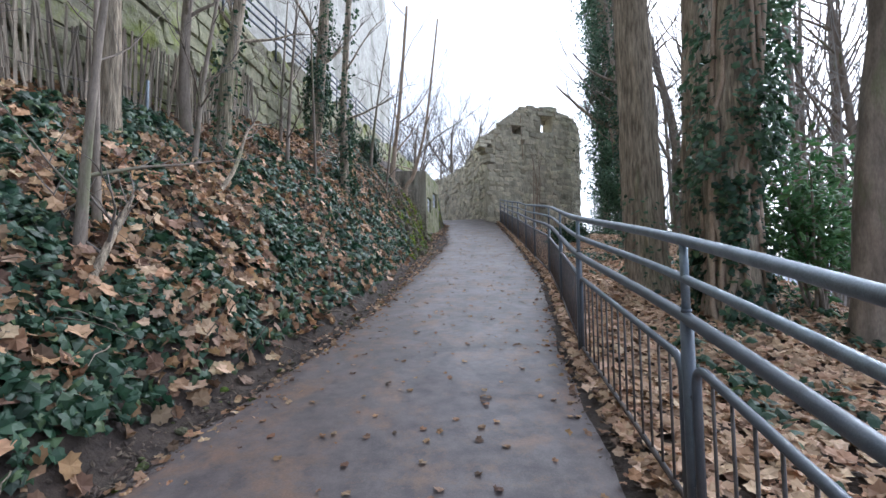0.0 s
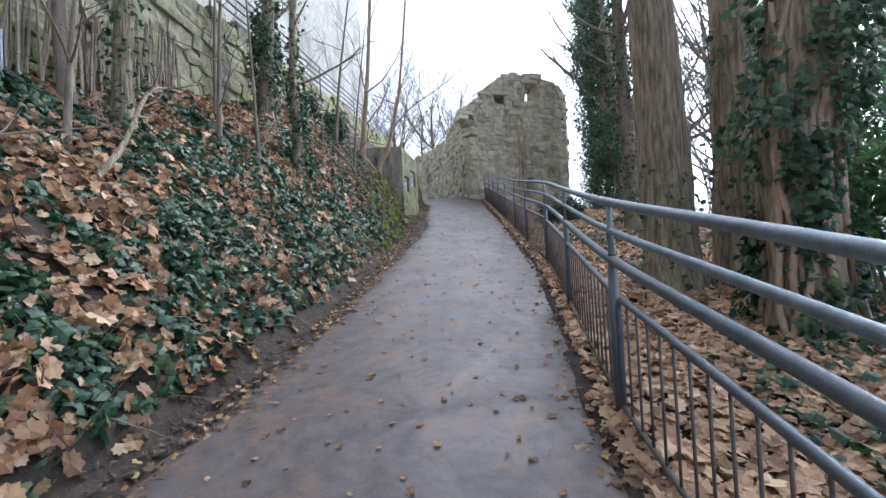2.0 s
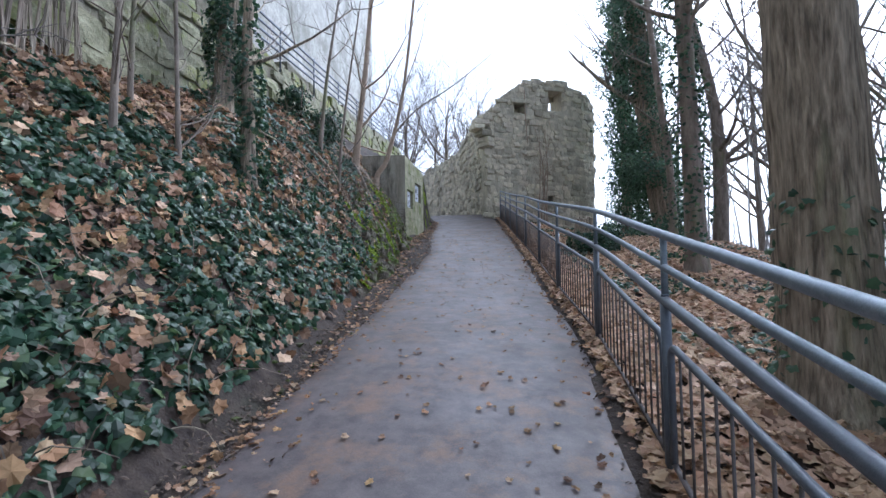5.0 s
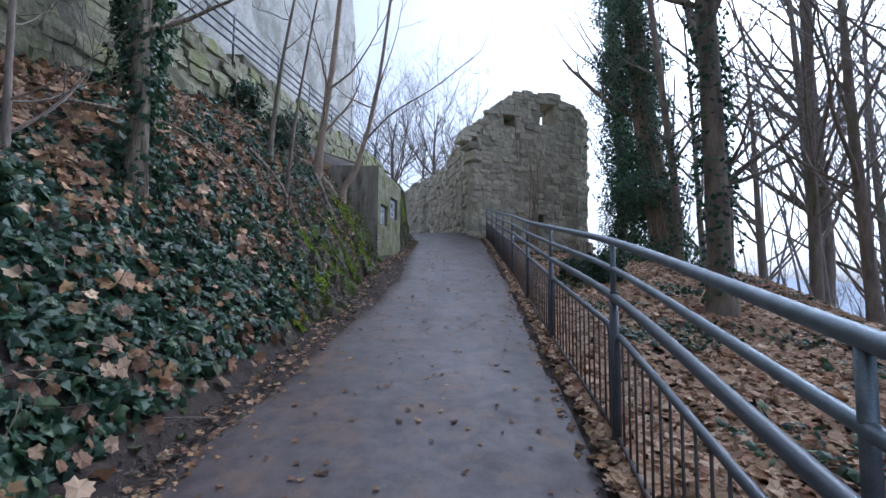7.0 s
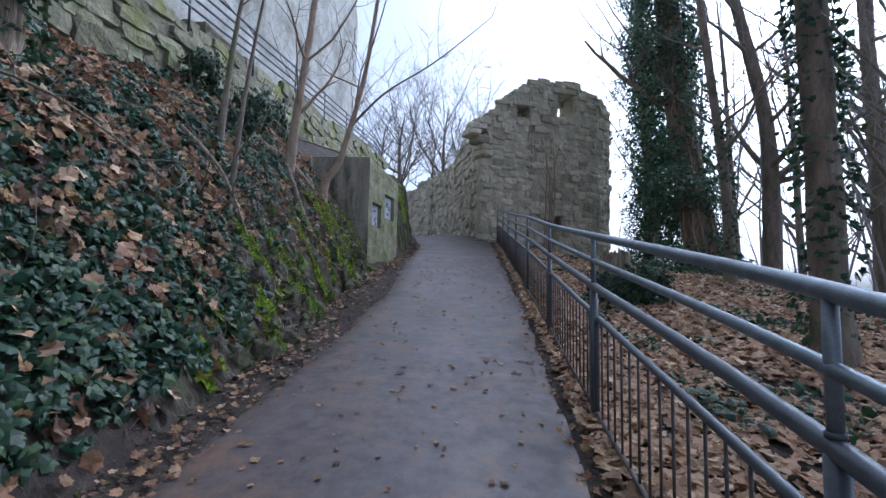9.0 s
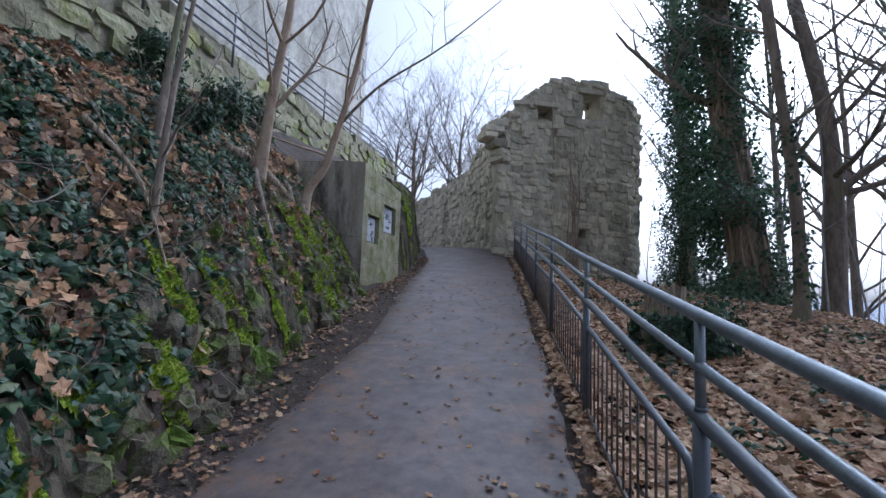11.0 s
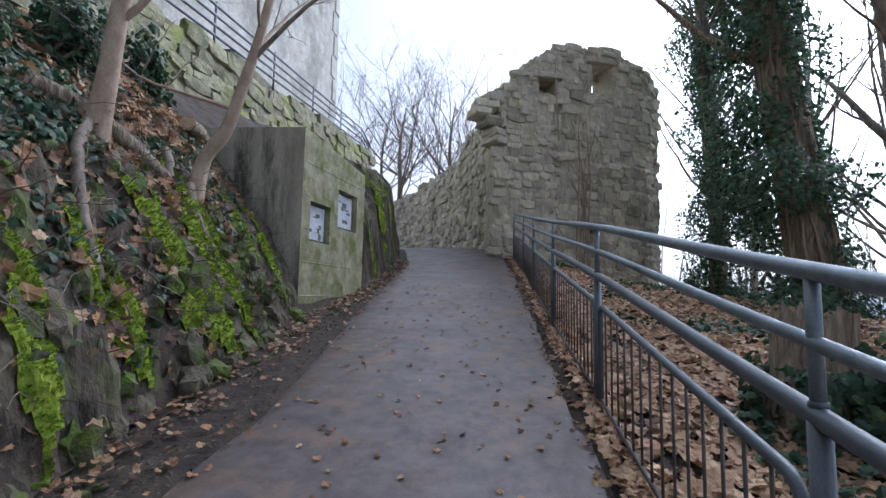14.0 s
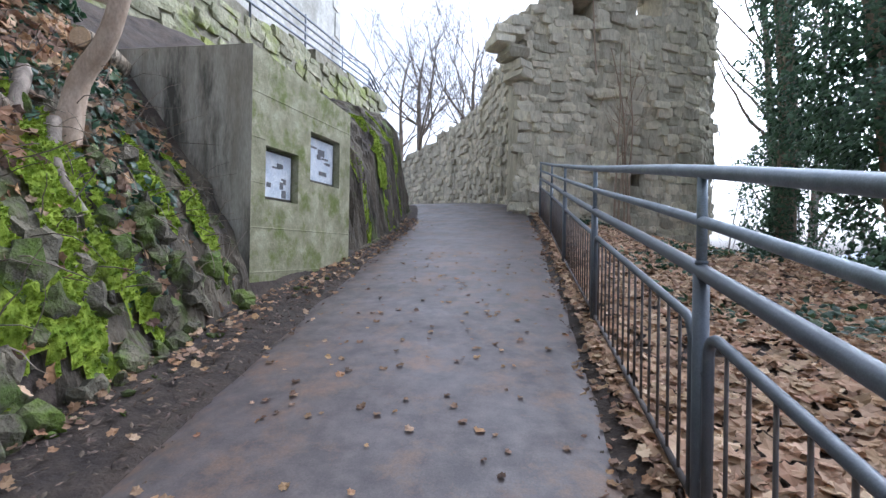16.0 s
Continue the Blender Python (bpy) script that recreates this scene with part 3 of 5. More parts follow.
bm.free()
body = wpart("body", (me_v, me_f), CONCRETE_MOSS, notice_wall)
body.data.materials.append(CONCRETE)
body.data.polygons[len(me_f) - 1].material_index = 1
for z in (2.95, 3.45, 3.95, 4.45, 4.95):
    e = 0.006
    wpart("shuttering_ridge", (lambda p, q: ([tuple(p), tuple(q), tuple(q + Vector((0, 0, 0.018))), tuple(p + Vector((0, 0, 0.018))), tuple(p + side_out * e + Vector((0, 0, 0.009))), tuple(q + side_out * e + Vector((0, 0, 0.009)))],
          [(0, 1, 5, 4), (4, 5, 2, 3)]))(box_side(0, z), box_side(0.105 if 3.7 < z < 4.8 else 1, z)), CONCRETE_MOSS, notice_wall)
for i0, z0, z1 in ((1, 3.79, 4.40), (3, 4.11, 4.77)):
    u0, u1 = us[i0], us[i0 + 1]
    mid = (box_side(u0, 0) + box_side(u1, 0)) / 2
    wide = (box_side(u1, 0) - box_side(u0, 0)).length
    ang = math.atan2(B[1] - A[1], B[0] - A[0])
    stand = Matrix.Translation((mid.x - side_out.x * 0.1, mid.y - side_out.y * 0.1, (z0 + z1) / 2)) @ Matrix.Rotation(ang, 4, "Z")
    sheet = tagged(part("notice_board", moved(box((wide * 0.94, 0.02, (z1 - z0) * 0.95), 0.004), stand), DARKWOOD), "dark framed notice board set into the concrete", "notice board", "notice boards in the concrete")
    paper = part("poster", moved(box((wide * 0.86, 0.006, (z1 - z0) * 0.86), 0.001), stand @ Matrix.Translation((0, -0.014, 0))), PAPER, sheet, "faded pale blue printed sheet")
    pr = random.Random(i0)
    for k in range(7):
        w, h = pr.uniform(0.08, 0.3) * wide, pr.uniform(0.02, 0.1)
        part("print_block", moved(box((w, 0.003, h), 0.0005), stand @ Matrix.Translation((pr.uniform(-0.26, 0.26) * wide, -0.0195, pr.uniform(-0.36, 0.36) * (z1 - z0)))), INK, paper)


# ---- ruined tower and curtain wall ----
TOWER_LINE = [(0.35, 22.9), (1.9, 23.5), (3.8, 24.3), (5.1, 24.9), (5.75, 25.5), (6.0, 26.5), (5.7, 28.5)]


def tower_x(s):
    return 0.35 + s * 0.925


def tower_top(s):
    x = tower_x(s)
    z = np.interp(x, [0.35, 0.6, 0.9, 1.05, 1.3, 1.9, 2.05, 3.0, 4.35, 4.5, 5.0, 5.6, 6.2, 8.5], [9.35, 9.6, 9.75, 10.15, 10.45, 10.75, 11.05, 11.15, 11.25, 11.0, 10.95, 10.65, 10.35, 9.4])
    return z + 0.1 * noise.noise((s * 2.2, 1, 0)) + 0.08 * noise.noise((s * 7, 1, 0))


t_holes = [((3.36 - 0.35) / 0.925, (4.06 - 0.35) / 0.925, 9.72, 10.72), ((1.62 - 0.35) / 0.925, (2.15 - 0.35) / 0.925, 9.45, 9.95), ((3.2 - 0.35) / 0.925, (3.5 - 0.35) / 0.925, 5.05, 5.42)]


def tower_sink(s, z):
    """The worn face: a groove down the middle, the torn flank, hollows."""
    groove = 0.2 * max(0.0, 1 - abs(s - 2.0 - 0.06 * math.sin(z)) / 0.24) * (z < 9.5)
    bulge = -0.16 * max(0.0, 1 - abs(s - 4.6) / 1.6)
    torn = 0.22 * max(0.0, 1 - s / 0.7) * (1 + noise.noise((s, z * 1.4, 5)))
    return groove + bulge + torn + 0.12 * noise.noise((s * 0.9, z * 0.9, 11)) + 0.07 * noise.noise((s * 2.4, z * 2.4, 12))


core, at_tower, tower_len = wall_core(TOWER_LINE, tower_top, 2.0, 1.05, t_holes, 0.2, 2, 1, tower_sink)
tower = empty_thing("ruined_tower", (3, 24, 4), "ruined grey-brown rubble stone tower with small window openings", "tower")
wpart("core", core, MORTAR, tower)
rng = random.Random(8)
tower_stones = lay_stones(at_tower, tower_len, tower_top, 2.6, t_holes, 0.23, (0.16, 0.62), 0.03, rng, tower_sink, 0.07, 0.34)
for k, (a, b, lo, hi) in enumerate(t_holes):
    q, t, n = at_tower((a + b) / 2)
    turn = Matrix.Rotation(math.atan2(t.y, t.x), 4, "Z")
    if k:
        c = q - n * 0.9
        wpart("niche_back", moved(box((b - a + 0.3, 0.2, hi - lo + 0.3), 0.02), Matrix.Translation((c.x, c.y, (lo + hi) / 2)) @ turn), MORTAR, tower)
    else:
        c = q + t * 0.15 - n * 0.85
        wpart("window_lintel", moved(box((0.9, 0.2, 0.5), 0.02), Matrix.Translation((c.x, c.y, hi)) @ turn), MORTAR, tower)
    c = q + n * 0.0
    wpart("lintel", moved(box((b - a + 0.45, 0.3, 0.2), 0.03, 0.01, 0, k), Matrix.Translation((c.x, c.y, hi + 0.08)) @ turn), STONE, tower)

# jutting broken stones at the tower's edge
for k, (x, y, z, w) in enumerate(((-0.05, 22.75, 8.85, 0.75), (-0.2, 22.65, 8.6, 0.6), (0.1, 22.8, 8.35, 0.6), (0.15, 22.85, 9.1, 0.55), (0.22, 22.9, 8.05, 0.5), (0.25, 22.9, 7.8, 0.45))):
    wpart("jutting_stone", moved(box((w, 0.7, 0.27), 0.05, 0.04, 0, k), Matrix.Translation((x, y + 0.15, z)) @ Matrix.Rotation(0.4 + 0.1 * k, 4, "Z")), STONE, tower)

CURTAIN = [(0.4, 23.4), (0.1, 25.5), (-0.9, 29.0), (-2.2, 32.5), (-4.0, 36.0), (-8.0, 41.0)]


def curtain_top(s):
    z = np.interp(s, [0, 2, 3.5, 6, 8, 9.5, 11, 13.5, 15, 20], [9.1, 9.6, 9.9, 10.0, 9.5, 9.7, 9.4, 9.7, 9.3, 9.0])
    return z + 0.18 * noise.noise((s * 1.7, 2, 0)) + 0.1 * noise.noise((s * 6, 2, 0))


c_holes = [(8.9, 9.25, 7.75, 8.4), (11.9, 12.25, 7.2, 7.8)]
core, at_curtain, curtain_len = wall_core(CURTAIN, curtain_top, 3.5, 0.9, c_holes, 0.4, 3, -1)
curtain = empty_thing("curtain_wall", (-1, 29, 5), "ruined rubble stone curtain wall with narrow slits", "wall")
wpart("core", core, MORTAR, curtain)
for a, b, lo, hi in c_holes:
    q, t, n = at_curtain((a + b) / 2)
    c = q - n * 0.7
    wpart("niche_back", moved(box((0.7, 0.2, hi - lo + 0.3), 0.02), Matrix.Translation((c.x, c.y, (lo + hi) / 2)) @ Matrix.Rotation(math.atan2(t.y, t.x), 4, "Z")), MORTAR, curtain)
curtain_stones = lay_stones(at_curtain, curtain_len, curtain_top, 4.0, c_holes, 0.25, (0.2, 0.62), 0.05, random.Random(9), None, 0.06, 0.3)

# closing wall of the bailey behind, out past the curtain
bk = box((40, 1.0, 6), 0.05)
tagged(part("wall_far", moved(bk, Matrix.Translation((-22, 46, 6))), MORTAR), "plain old stone wall closing the courtyard", "wall", kind="structure")


# ---- path railing ----
railing = empty_thing("path_railing", (1.3, 7, 1.2), "grey-blue painted steel railing with galvanised upper rails", "railing")
POST_Y = [-9.9, -7.4, -4.95, -2.475, 0, 2.6, 4.91, 7.37, 9.84, 12.29, 14.75, 17.2, 19.65, 22.05]


def on_rail(y, h):
    return Vector((rail_x(y), y, rise(y) + h))


RAIL_Y = [-4.95, -2.475, 0.0, 2.6, 5.0]
MAIN, MID, TOP = [0.99, 0.955, 0.96, 0.985, 0.99], [1.18, 1.135, 1.14, 1.18, 1.18], [1.37, 1.315, 1.32, 1.37, 1.37]


def rail_at(y, heights):
    return on_rail(y, table(y, RAIL_Y, heights))


for h, r, material, nm, lb in ((MAIN, 0.03, STEEL, "main_rail", ""), (MID, 0.0215, ZINC, "middle_rail", "galvanised pipe"), (TOP, 0.0265, ZINC, "top_rail", "galvanised handrail pipe")):
    line = smooth_line([rail_at(y, h) for y in POST_Y], 70)
    wpart(nm, sweep(line, r, 14), material, railing, lb, smooth=True)
for y in POST_Y:
    wpart("post", sweep([on_rail(y, -0.3), rail_at(y, MAIN) - Vector((0, 0, 0.01))], 0.03, 12), STEEL, railing, smooth=True)
    up = wpart("upright", sweep([rail_at(y, MAIN) + Vector((0, 0, 0.02)), rail_at(y, TOP) - Vector((0, 0, 0.015))], 0.0195, 10), ZINC, railing, "galvanised upright", smooth=True)
    wpart("collar", sweep([rail_at(y, MAIN) + Vector((0, 0, 0.025)), rail_at(y, MAIN) + Vector((0, 0, 0.04))], 0.024, 10), STEEL, railing, smooth=True)
for a, b in zip(POST_Y, POST_Y[1:]):
    lo, hi = 0.09, table(a, RAIL_Y, [0.77, 0.75, 0.755, 0.765, 0.78])
    y0, y1 = a + 0.075, b - 0.075

    def panel(u, h):
        y = y0 + (y1 - y0) * u
        p0, p1 = on_rail(y0, h), on_rail(y1, h)
        return p0.lerp(p1, u)

    line = [panel(0, lo)]
    rr = 0.09
    for k in range(6):
        w = math.pi / 2 * k / 5
        line.append(panel((rr - rr * math.cos(w)) / (y1 - y0), hi - rr + rr * math.sin(w)))
    for k in range(5, -1, -1):
        w = math.pi / 2 * k / 5
        line.append(panel(1 - (rr - rr * math.cos(w)) / (y1 - y0), hi - rr + rr * math.sin(w)))
    line.append(panel(1, lo))
    hoop = wpart("panel_frame", sweep(line, 0.021, 8), STEEL, railing, smooth=True)
    foot = wpart("bottom_bar", sweep([panel(0, lo), panel(1, lo)], 0.016, 6), RUSTY, railing, smooth=True)
    n = 14
    for k in range(n):
        u = (k + 1) / (n + 1)
        bar = part("bar", sweep([panel(u, lo), panel(u, hi)], 0.0072, 6), RUSTY, None, smooth=True)
        bar.parent = hoop
        bar.matrix_parent_inverse = (railing.matrix_basis @ hoop.matrix_parent_inverse).inverted()
    for u, side in ((0, -1), (1, 1)):
        for h in (0.22, 0.62):
            wpart("bolt", sweep([panel(u, h) + Vector((0, side * 0.01, 0)), panel(u, h) + Vector((-0.004, side * 0.075, 0))], 0.011, 6), STEEL, railing)


# ---- trees ----
def limb_line(start, heading, length, n, bend, rnd, lift=0.0):
    pts, d = [Vector(start)], Vector(heading).normalized()
    for _ in range(n):
        d = (d + Vector((rnd.uniform(-1, 1), rnd.uniform(-1, 1), rnd.uniform(-1, 1))) * bend + Vector((0, 0, lift))).normalized()
        pts.append(pts[-1] + d * (length / n))
    return pts


def twigs(geo, pts, r, length, rnd, depth, count, sides=4):
    """Branches along a limb, each with smaller ones."""
    for _ in range(count):
        k = rnd.randint(max(1, len(pts) // 3), len(pts) - 1)
        along = (pts[k] - pts[k - 1]).normalized()
        out = Vector((rnd.uniform(-1, 1), rnd.uniform(-1, 1), rnd.uniform(-0.2, 0.9)))
        line = limb_line(pts[k], along * 0.7 + out, length * rnd.uniform(0.6, 1.2), 4, 0.22, rnd, 0.05)
        geo.add(sweep(line, [r * (1 - 0.8 * i / 4) for i in range(5)], sides, caps=False))
        if depth:
            twigs(geo, line, r * 0.5, length * 0.55, rnd, depth - 1, max(2, count - 1), 3)


def tree(label, base, line, r0, r1, bark, limbs=6, limb_len=3.0, seed=0, rough=0.15, seg=14, depth=2, from_h=0.45, twig_count=4, flare=1.5, group="", n=26, spread=1.0, name="tree", ridge=0.0, fine=0.35, twig=None):
    """A tree: trunk along a line of (dx, dy, dz) from its base, limbs above from_h of it, and their twigs."""
    rnd = random.Random(seed)
    x, y = base
    z = land(x, y) - 0.25
    pts = [Vector((x + a, y + b, z + c)) for a, b, c in smooth_line(line, n)]
    radii = []
    for i in range(n):
        u = i / (n - 1)
        radii.append((r0 + (r1 - r0) * u) * (1 + (flare - 1) * max(0.0, 1 - (pts[i].z - z) / 0.9) ** 2))
    thing = empty_thing(name, (x, y, z), label, "tree", group)
    trunk = Geo().add(sweep(pts, radii, seg, rough, seed, ridge=ridge))
    crown = Geo()
    for k in range(limbs):
        i = rnd.randint(int(n * from_h), n - 2)
        a = rnd.uniform(0, 6.28)
        heading = Vector((math.cos(a) * spread, math.sin(a) * spread, rnd.uniform(0.25, 1.0)))
        limb = limb_line(pts[i], heading, limb_len * rnd.uniform(0.6, 1.2), 7, 0.16, rnd, 0.08)
        rl = radii[i] * rnd.uniform(0.3, 0.5)
        wpart("limb", sweep(limb, [rl * (1 - 0.75 * q / 7) for q in range(8)], 6, caps=False), bark, thing, smooth=True)
        twigs(crown, limb, rl * fine, limb_len * 0.45, rnd, depth - 1, twig_count)
    wpart("trunk", trunk.vf(), bark, thing, smooth=True)
    if crown.v:
        wpart("crown", crown.vf(), twig or TWIG, thing, "bare leafless twigs", smooth=True)
    return thing, pts, radii


IVY_LEAF, MAPLE, OVAL = ivy_leaf(), maple_leaf(), oval_leaf()


def ivy_coat(thing, pts, radii, count, out, size, seed, low=0.0, high=1.0, lean=(0, 0, 0), leaf=None, material=None, name="ivy"):
    """Ivy leaves in clumps round a trunk; out: how far the clumps stand off it."""
    rng_ = np.random.default_rng(seed)
    p = np.array([tuple(q) for q in pts])
    places, normals = [], []
    tries = 0
    while len(places) < count and tries < count * 12:
        tries += 1
        u = low + (high - low) * rng_.random()
        k = u * (len(p) - 1)
        i = min(int(k), len(p) - 2)
        c = p[i] + (p[i + 1] - p[i]) * (k - i)
        a = rng_.random() * 6.283
        d = np.array([math.cos(a), math.sin(a), 0.0])
        dens = noise.noise((math.cos(a) * 1.4 + seed, math.sin(a) * 1.4, c[2] * 0.8)) + 0.5 * noise.noise((math.cos(a) * 3, math.sin(a) * 3, c[2] * 2.6 + seed))
        if dens + 0.35 < rng_.random() * 0.9:
            continue
        reach = radii[i] + 0.03 + max(0.0, dens + 0.35) * out * rng_.random() ** 0.6
        places.append(c + d * reach + np.array(lean) * reach + rng_.normal(0, 0.03, 3))
        normals.append(d * 0.8 + np.array([0, 0, 0.55]))
    places, normals = np.array(places), np.array(normals)
    vf = scatter(leaf or IVY_LEAF, places, turns_from(normals, rng_, 0.45), size * rng_.uniform(0.6, 1.3, len(places)))
    wpart(name, vf, material or IVY, thing, "glossy dark green ivy leaves", kind="stuff")


def vines(thing, pts, radii, count, seed, r=0.018, reach=1.0, wander=0.12):
    rnd = random.Random(seed)
    geo = Geo()
    for _ in range(count):
        a, turn = rnd.uniform(0, 6.28), rnd.uniform(-0.06, 0.06)
        line = []
        stop = rnd.randint(len(pts) // 2, int(len(pts) * reach))
        for i in range(stop):
            a += turn + rnd.uniform(-wander, wander)
            q = radii[i] + r * 0.6
            line.append(pts[i] + Vector((math.cos(a) * q, math.sin(a) * q, 0)))
        geo.add(sweep(line, [r * (1 - 0.5 * i / len(line)) for i in range(len(line))], 5, caps=False))
    wpart("ivy_stem", geo.vf(), BARK_PALE, thing, "pale woody climbing ivy stems", smooth=True, kind="stuff")


# big trees below the path
t1, p1, r1_ = tree("tall tree with deeply ridged brown bark beside the railing", (2.95, 3.58), [(0, 0, 0), (-0.05, 0.05, 3), (-0.12, 0.1, 7), (-0.3, 0.2, 14)], 0.37, 0.2, BARK, 5, 4, 1, 0.1, 72, flare=1.25, from_h=0.55, n=100, ridge=0.04)
ivy_coat(t1, p1, r1_, 320, 0.05, 0.075, 1, 0.0, 0.22, material=IVY_SKYLIT)
t2, p2, r2_ = tree("tall ridged tree standing close to its neighbour", (3.82, 3.62), [(0, 0, 0), (0.1, 0, 3), (0.25, 0.1, 7), (0.6, 0.2, 14)], 0.34, 0.2, BARK, 5, 4, 2, 0.1, 72, flare=1.25, from_h=0.55, n=100, ridge=0.04)
ivy_coat(t2, p2, r2_, 500, 0.12, 0.08, 2, 0.0, 0.4, material=IVY_SKYLIT)
t3, p3, r3_ = tree("old tree wrapped in thick ivy stems and leaves", (3.5, 1.75), [(0, 0, 0), (-0.05, 0, 2), (0.15, 0.0, 4), (0.5, 0, 8), (0.8, 0, 13)], 0.33, 0.22, BARK, 5, 3.5, 3, 0.2, 18, flare=1.6, from_h=0.5)
vines(t3, p3, r3_, 12, 3, 0.042, wander=0.3)
ivy_coat(t3, p3, r3_, 1500, 0.2, 0.095, 3, 0.0, 0.26)
ivy_coat(t3, p3, r3_, 2800, 0.5, 0.1, 33, 0.26, 0.8, material=IVY_SKYLIT)
t4, p4, r4_ = tree("dark smooth trunk leaning away on the slope", (4.5, 0.9), [(0, 0, 0), (0.12, 0, 2), (0.45, 0, 5), (0.9, 0, 11)], 0.26, 0.13, BARK_SMOOTH, 5, 3, 4, from_h=0.5)
ta, pa, ra = tree("tree hidden in a dense column of ivy", (6.95, 24.0), [(0, 0, 0), (0.1, 0, 4), (-0.15, 0, 9), (-0.3, 0, 15)], 0.26, 0.14, BARK, 5, 3, 5, from_h=0.5)
ivy_coat(ta, pa, ra, 21000, 1.35, 0.115, 5, 0.02, 1.0, leaf=OVAL, material=IVY_SKYLIT)
tb, pb, rb = tree("leaning ivy-covered tree with dark trunk", (7.75, 20.3), [(0, 0, 0), (-0.45, 0, 3), (-1.0, -0.1, 7), (-1.35, -0.2, 11), (-1.7, -0.2, 17)], 0.52, 0.3, BARK, 6, 4, 6, 0.2, 16, from_h=0.45)
vines(tb, pb, rb, 9, 6, 0.045)
ivy_coat(tb, pb, rb, 20000, 1.35, 0.11, 6, 0.03, 0.95, lean=(-0.25, -0.1, 0), material=IVY_SKYLIT)
tc, pc, rc = tree("slim brown tree at the slope edge", (5.9, 14.9), [(0, 0, 0), (-0.05, 0, 2.5), (-0.4, 0, 6), (-0.9, 0.1, 12)], 0.13, 0.07, BARK_SMOOTH, 7, 2.6, 7, from_h=0.35)
ivy_coat(tc, pc, rc, 350, 0.15, 0.09, 7, 0.1, 0.6)
te, pe, re_ = tree("slim tree with ivy climbing its trunk", (4.2, 9.1), [(0, 0, 0), (-0.03, 0, 3), (-0.12, 0, 7), (-0.2, 0.1, 13)], 0.19, 0.1, BARK_SMOOTH, 7, 3, 8, from_h=0.4)
ivy_coat(te, pe, re_, 1500, 0.22, 0.085, 8, 0.08, 0.85)
td, pd_, rd = tree("mossy forked tree on the slope", (9.6, 20.2), [(0, 0, 0), (0.1, 0, 3), (0.0, 0, 6), (-0.8, 0, 10), (-1.5, 0.2, 14)], 0.32, 0.12, BARK_SMOOTH, 12, 4.5, 9, from_h=0.3, twig_count=5)
tf, pf_, rf = tree("forked bare tree below the path edge", (13.6, 21.2), [(0, 0, 0), (0.2, 0, 4), (0.1, 0, 8), (0.0, 0, 12), (0.4, 0.2, 18)], 0.4, 0.15, BARK_SMOOTH, 16, 5, 10, from_h=0.3, twig_count=6)
SLOPE_TREES = [(8.2, 11.5, 0.14, 12), (9.4, 15.0, 0.17, 14), (11.3, 17.5, 0.2, 15), (10.5, 12.2, 0.15, 13), (13.0, 14.0, 0.22, 17), (15.5, 18.0, 0.2, 16), (17.5, 23.0, 0.25, 19), (12.0, 27.0, 0.2, 16), (9.2, 29.0, 0.2, 15),
               (16.0, 29.0, 0.25, 19), (21.0, 27.0, 0.25, 20), (20.0, 17.0, 0.24, 19), (7.4, 6.8, 0.13, 11), (9.5, 7.5, 0.16, 13), (12.5, 9.0, 0.2, 16), (9.0, 3.2, 0.15, 13), (12.0, 4.5, 0.2, 15), (15.5, 8.0, 0.22, 18), (24.0, 33.0, 0.25, 20), (13.5, 36.0, 0.25, 18)]
# Crown twigs use the greys lightened for haze.
for k, (x, y, r, h) in enumerate(SLOPE_TREES):
    rnd = random.Random(100 + k)
    a, b = rnd.uniform(-0.08, 0.05), rnd.uniform(-0.04, 0.04)
    tree("bare slender woodland tree on the slope", (x, y), [(0, 0, 0), (a * h * 0.3, b * h * 0.3, h * 0.33), (a * h * 0.5, b * h, h * 0.66), (a * h * 0.9, b * h, h)], r, r * 0.15, BARK_SMOOTH, 20, h * 0.42, 200 + k, seg=9, from_h=0.22, twig_count=5, depth=3 if k < 14 else 2, group="bare trees on the slope", n=20, rough=0.12, fine=0.24, twig=TWIG_PALE, spread=0.55)
for k, (x, y, h) in enumerate(((-7.5, 44, 15.5), (-4.0, 47, 18), (-1.0, 45, 17.5), (-10.5, 50, 17), (-13.0, 43, 13), (2.5, 52, 13), (-6.0, 55, 18))):
    tree("bare spreading tree behind the ruined wall", (x, y), [(0, 0, 0), (0.2, 0, h * 0.35), (0.1, 0, h * 0.6), (0.5, 0, h * 0.8)], 0.3, 0.03, BARK_SMOOTH, 16, h * 0.42, 300 + k, seg=8, from_h=0.3, twig_count=5, depth=3, group="bare trees behind the ruin", n=14, spread=0.8, fine=0.5)

# long limbs of the ivy-clad tree that hang out in front of the sky
for k, stops in enumerate(([(6.7, 23.8, 11.6), (5.9, 23.3, 12.3), (4.8, 23.0, 14.0), (3.4, 23.0, 15.8)], [(6.8, 23.9, 9.8), (5.9, 22.9, 11.6), (4.6, 22.4, 12.5), (3.2, 22.2, 14.6)], [(6.6, 20.2, 9.0), (5.6, 19.6, 10.2), (4.4, 19.2, 11.6), (3.7, 19.0, 13.5)])):
    geo, rnd = Geo(), random.Random(500 + k)
    reach = [Vector(q) for q in smooth_line(stops, 14)]
    geo.add(sweep(reach, [0.05 * (1 - 0.065 * i) for i in range(14)], 6, caps=False))
    twigs(geo, reach, 0.012, 1.1, rnd, 1, 6, 3)
    wpart("long_limb", geo.vf(), BARK_SMOOTH, ta if k < 2 else tb, "thin bare branch hanging out over the slope", smooth=True)

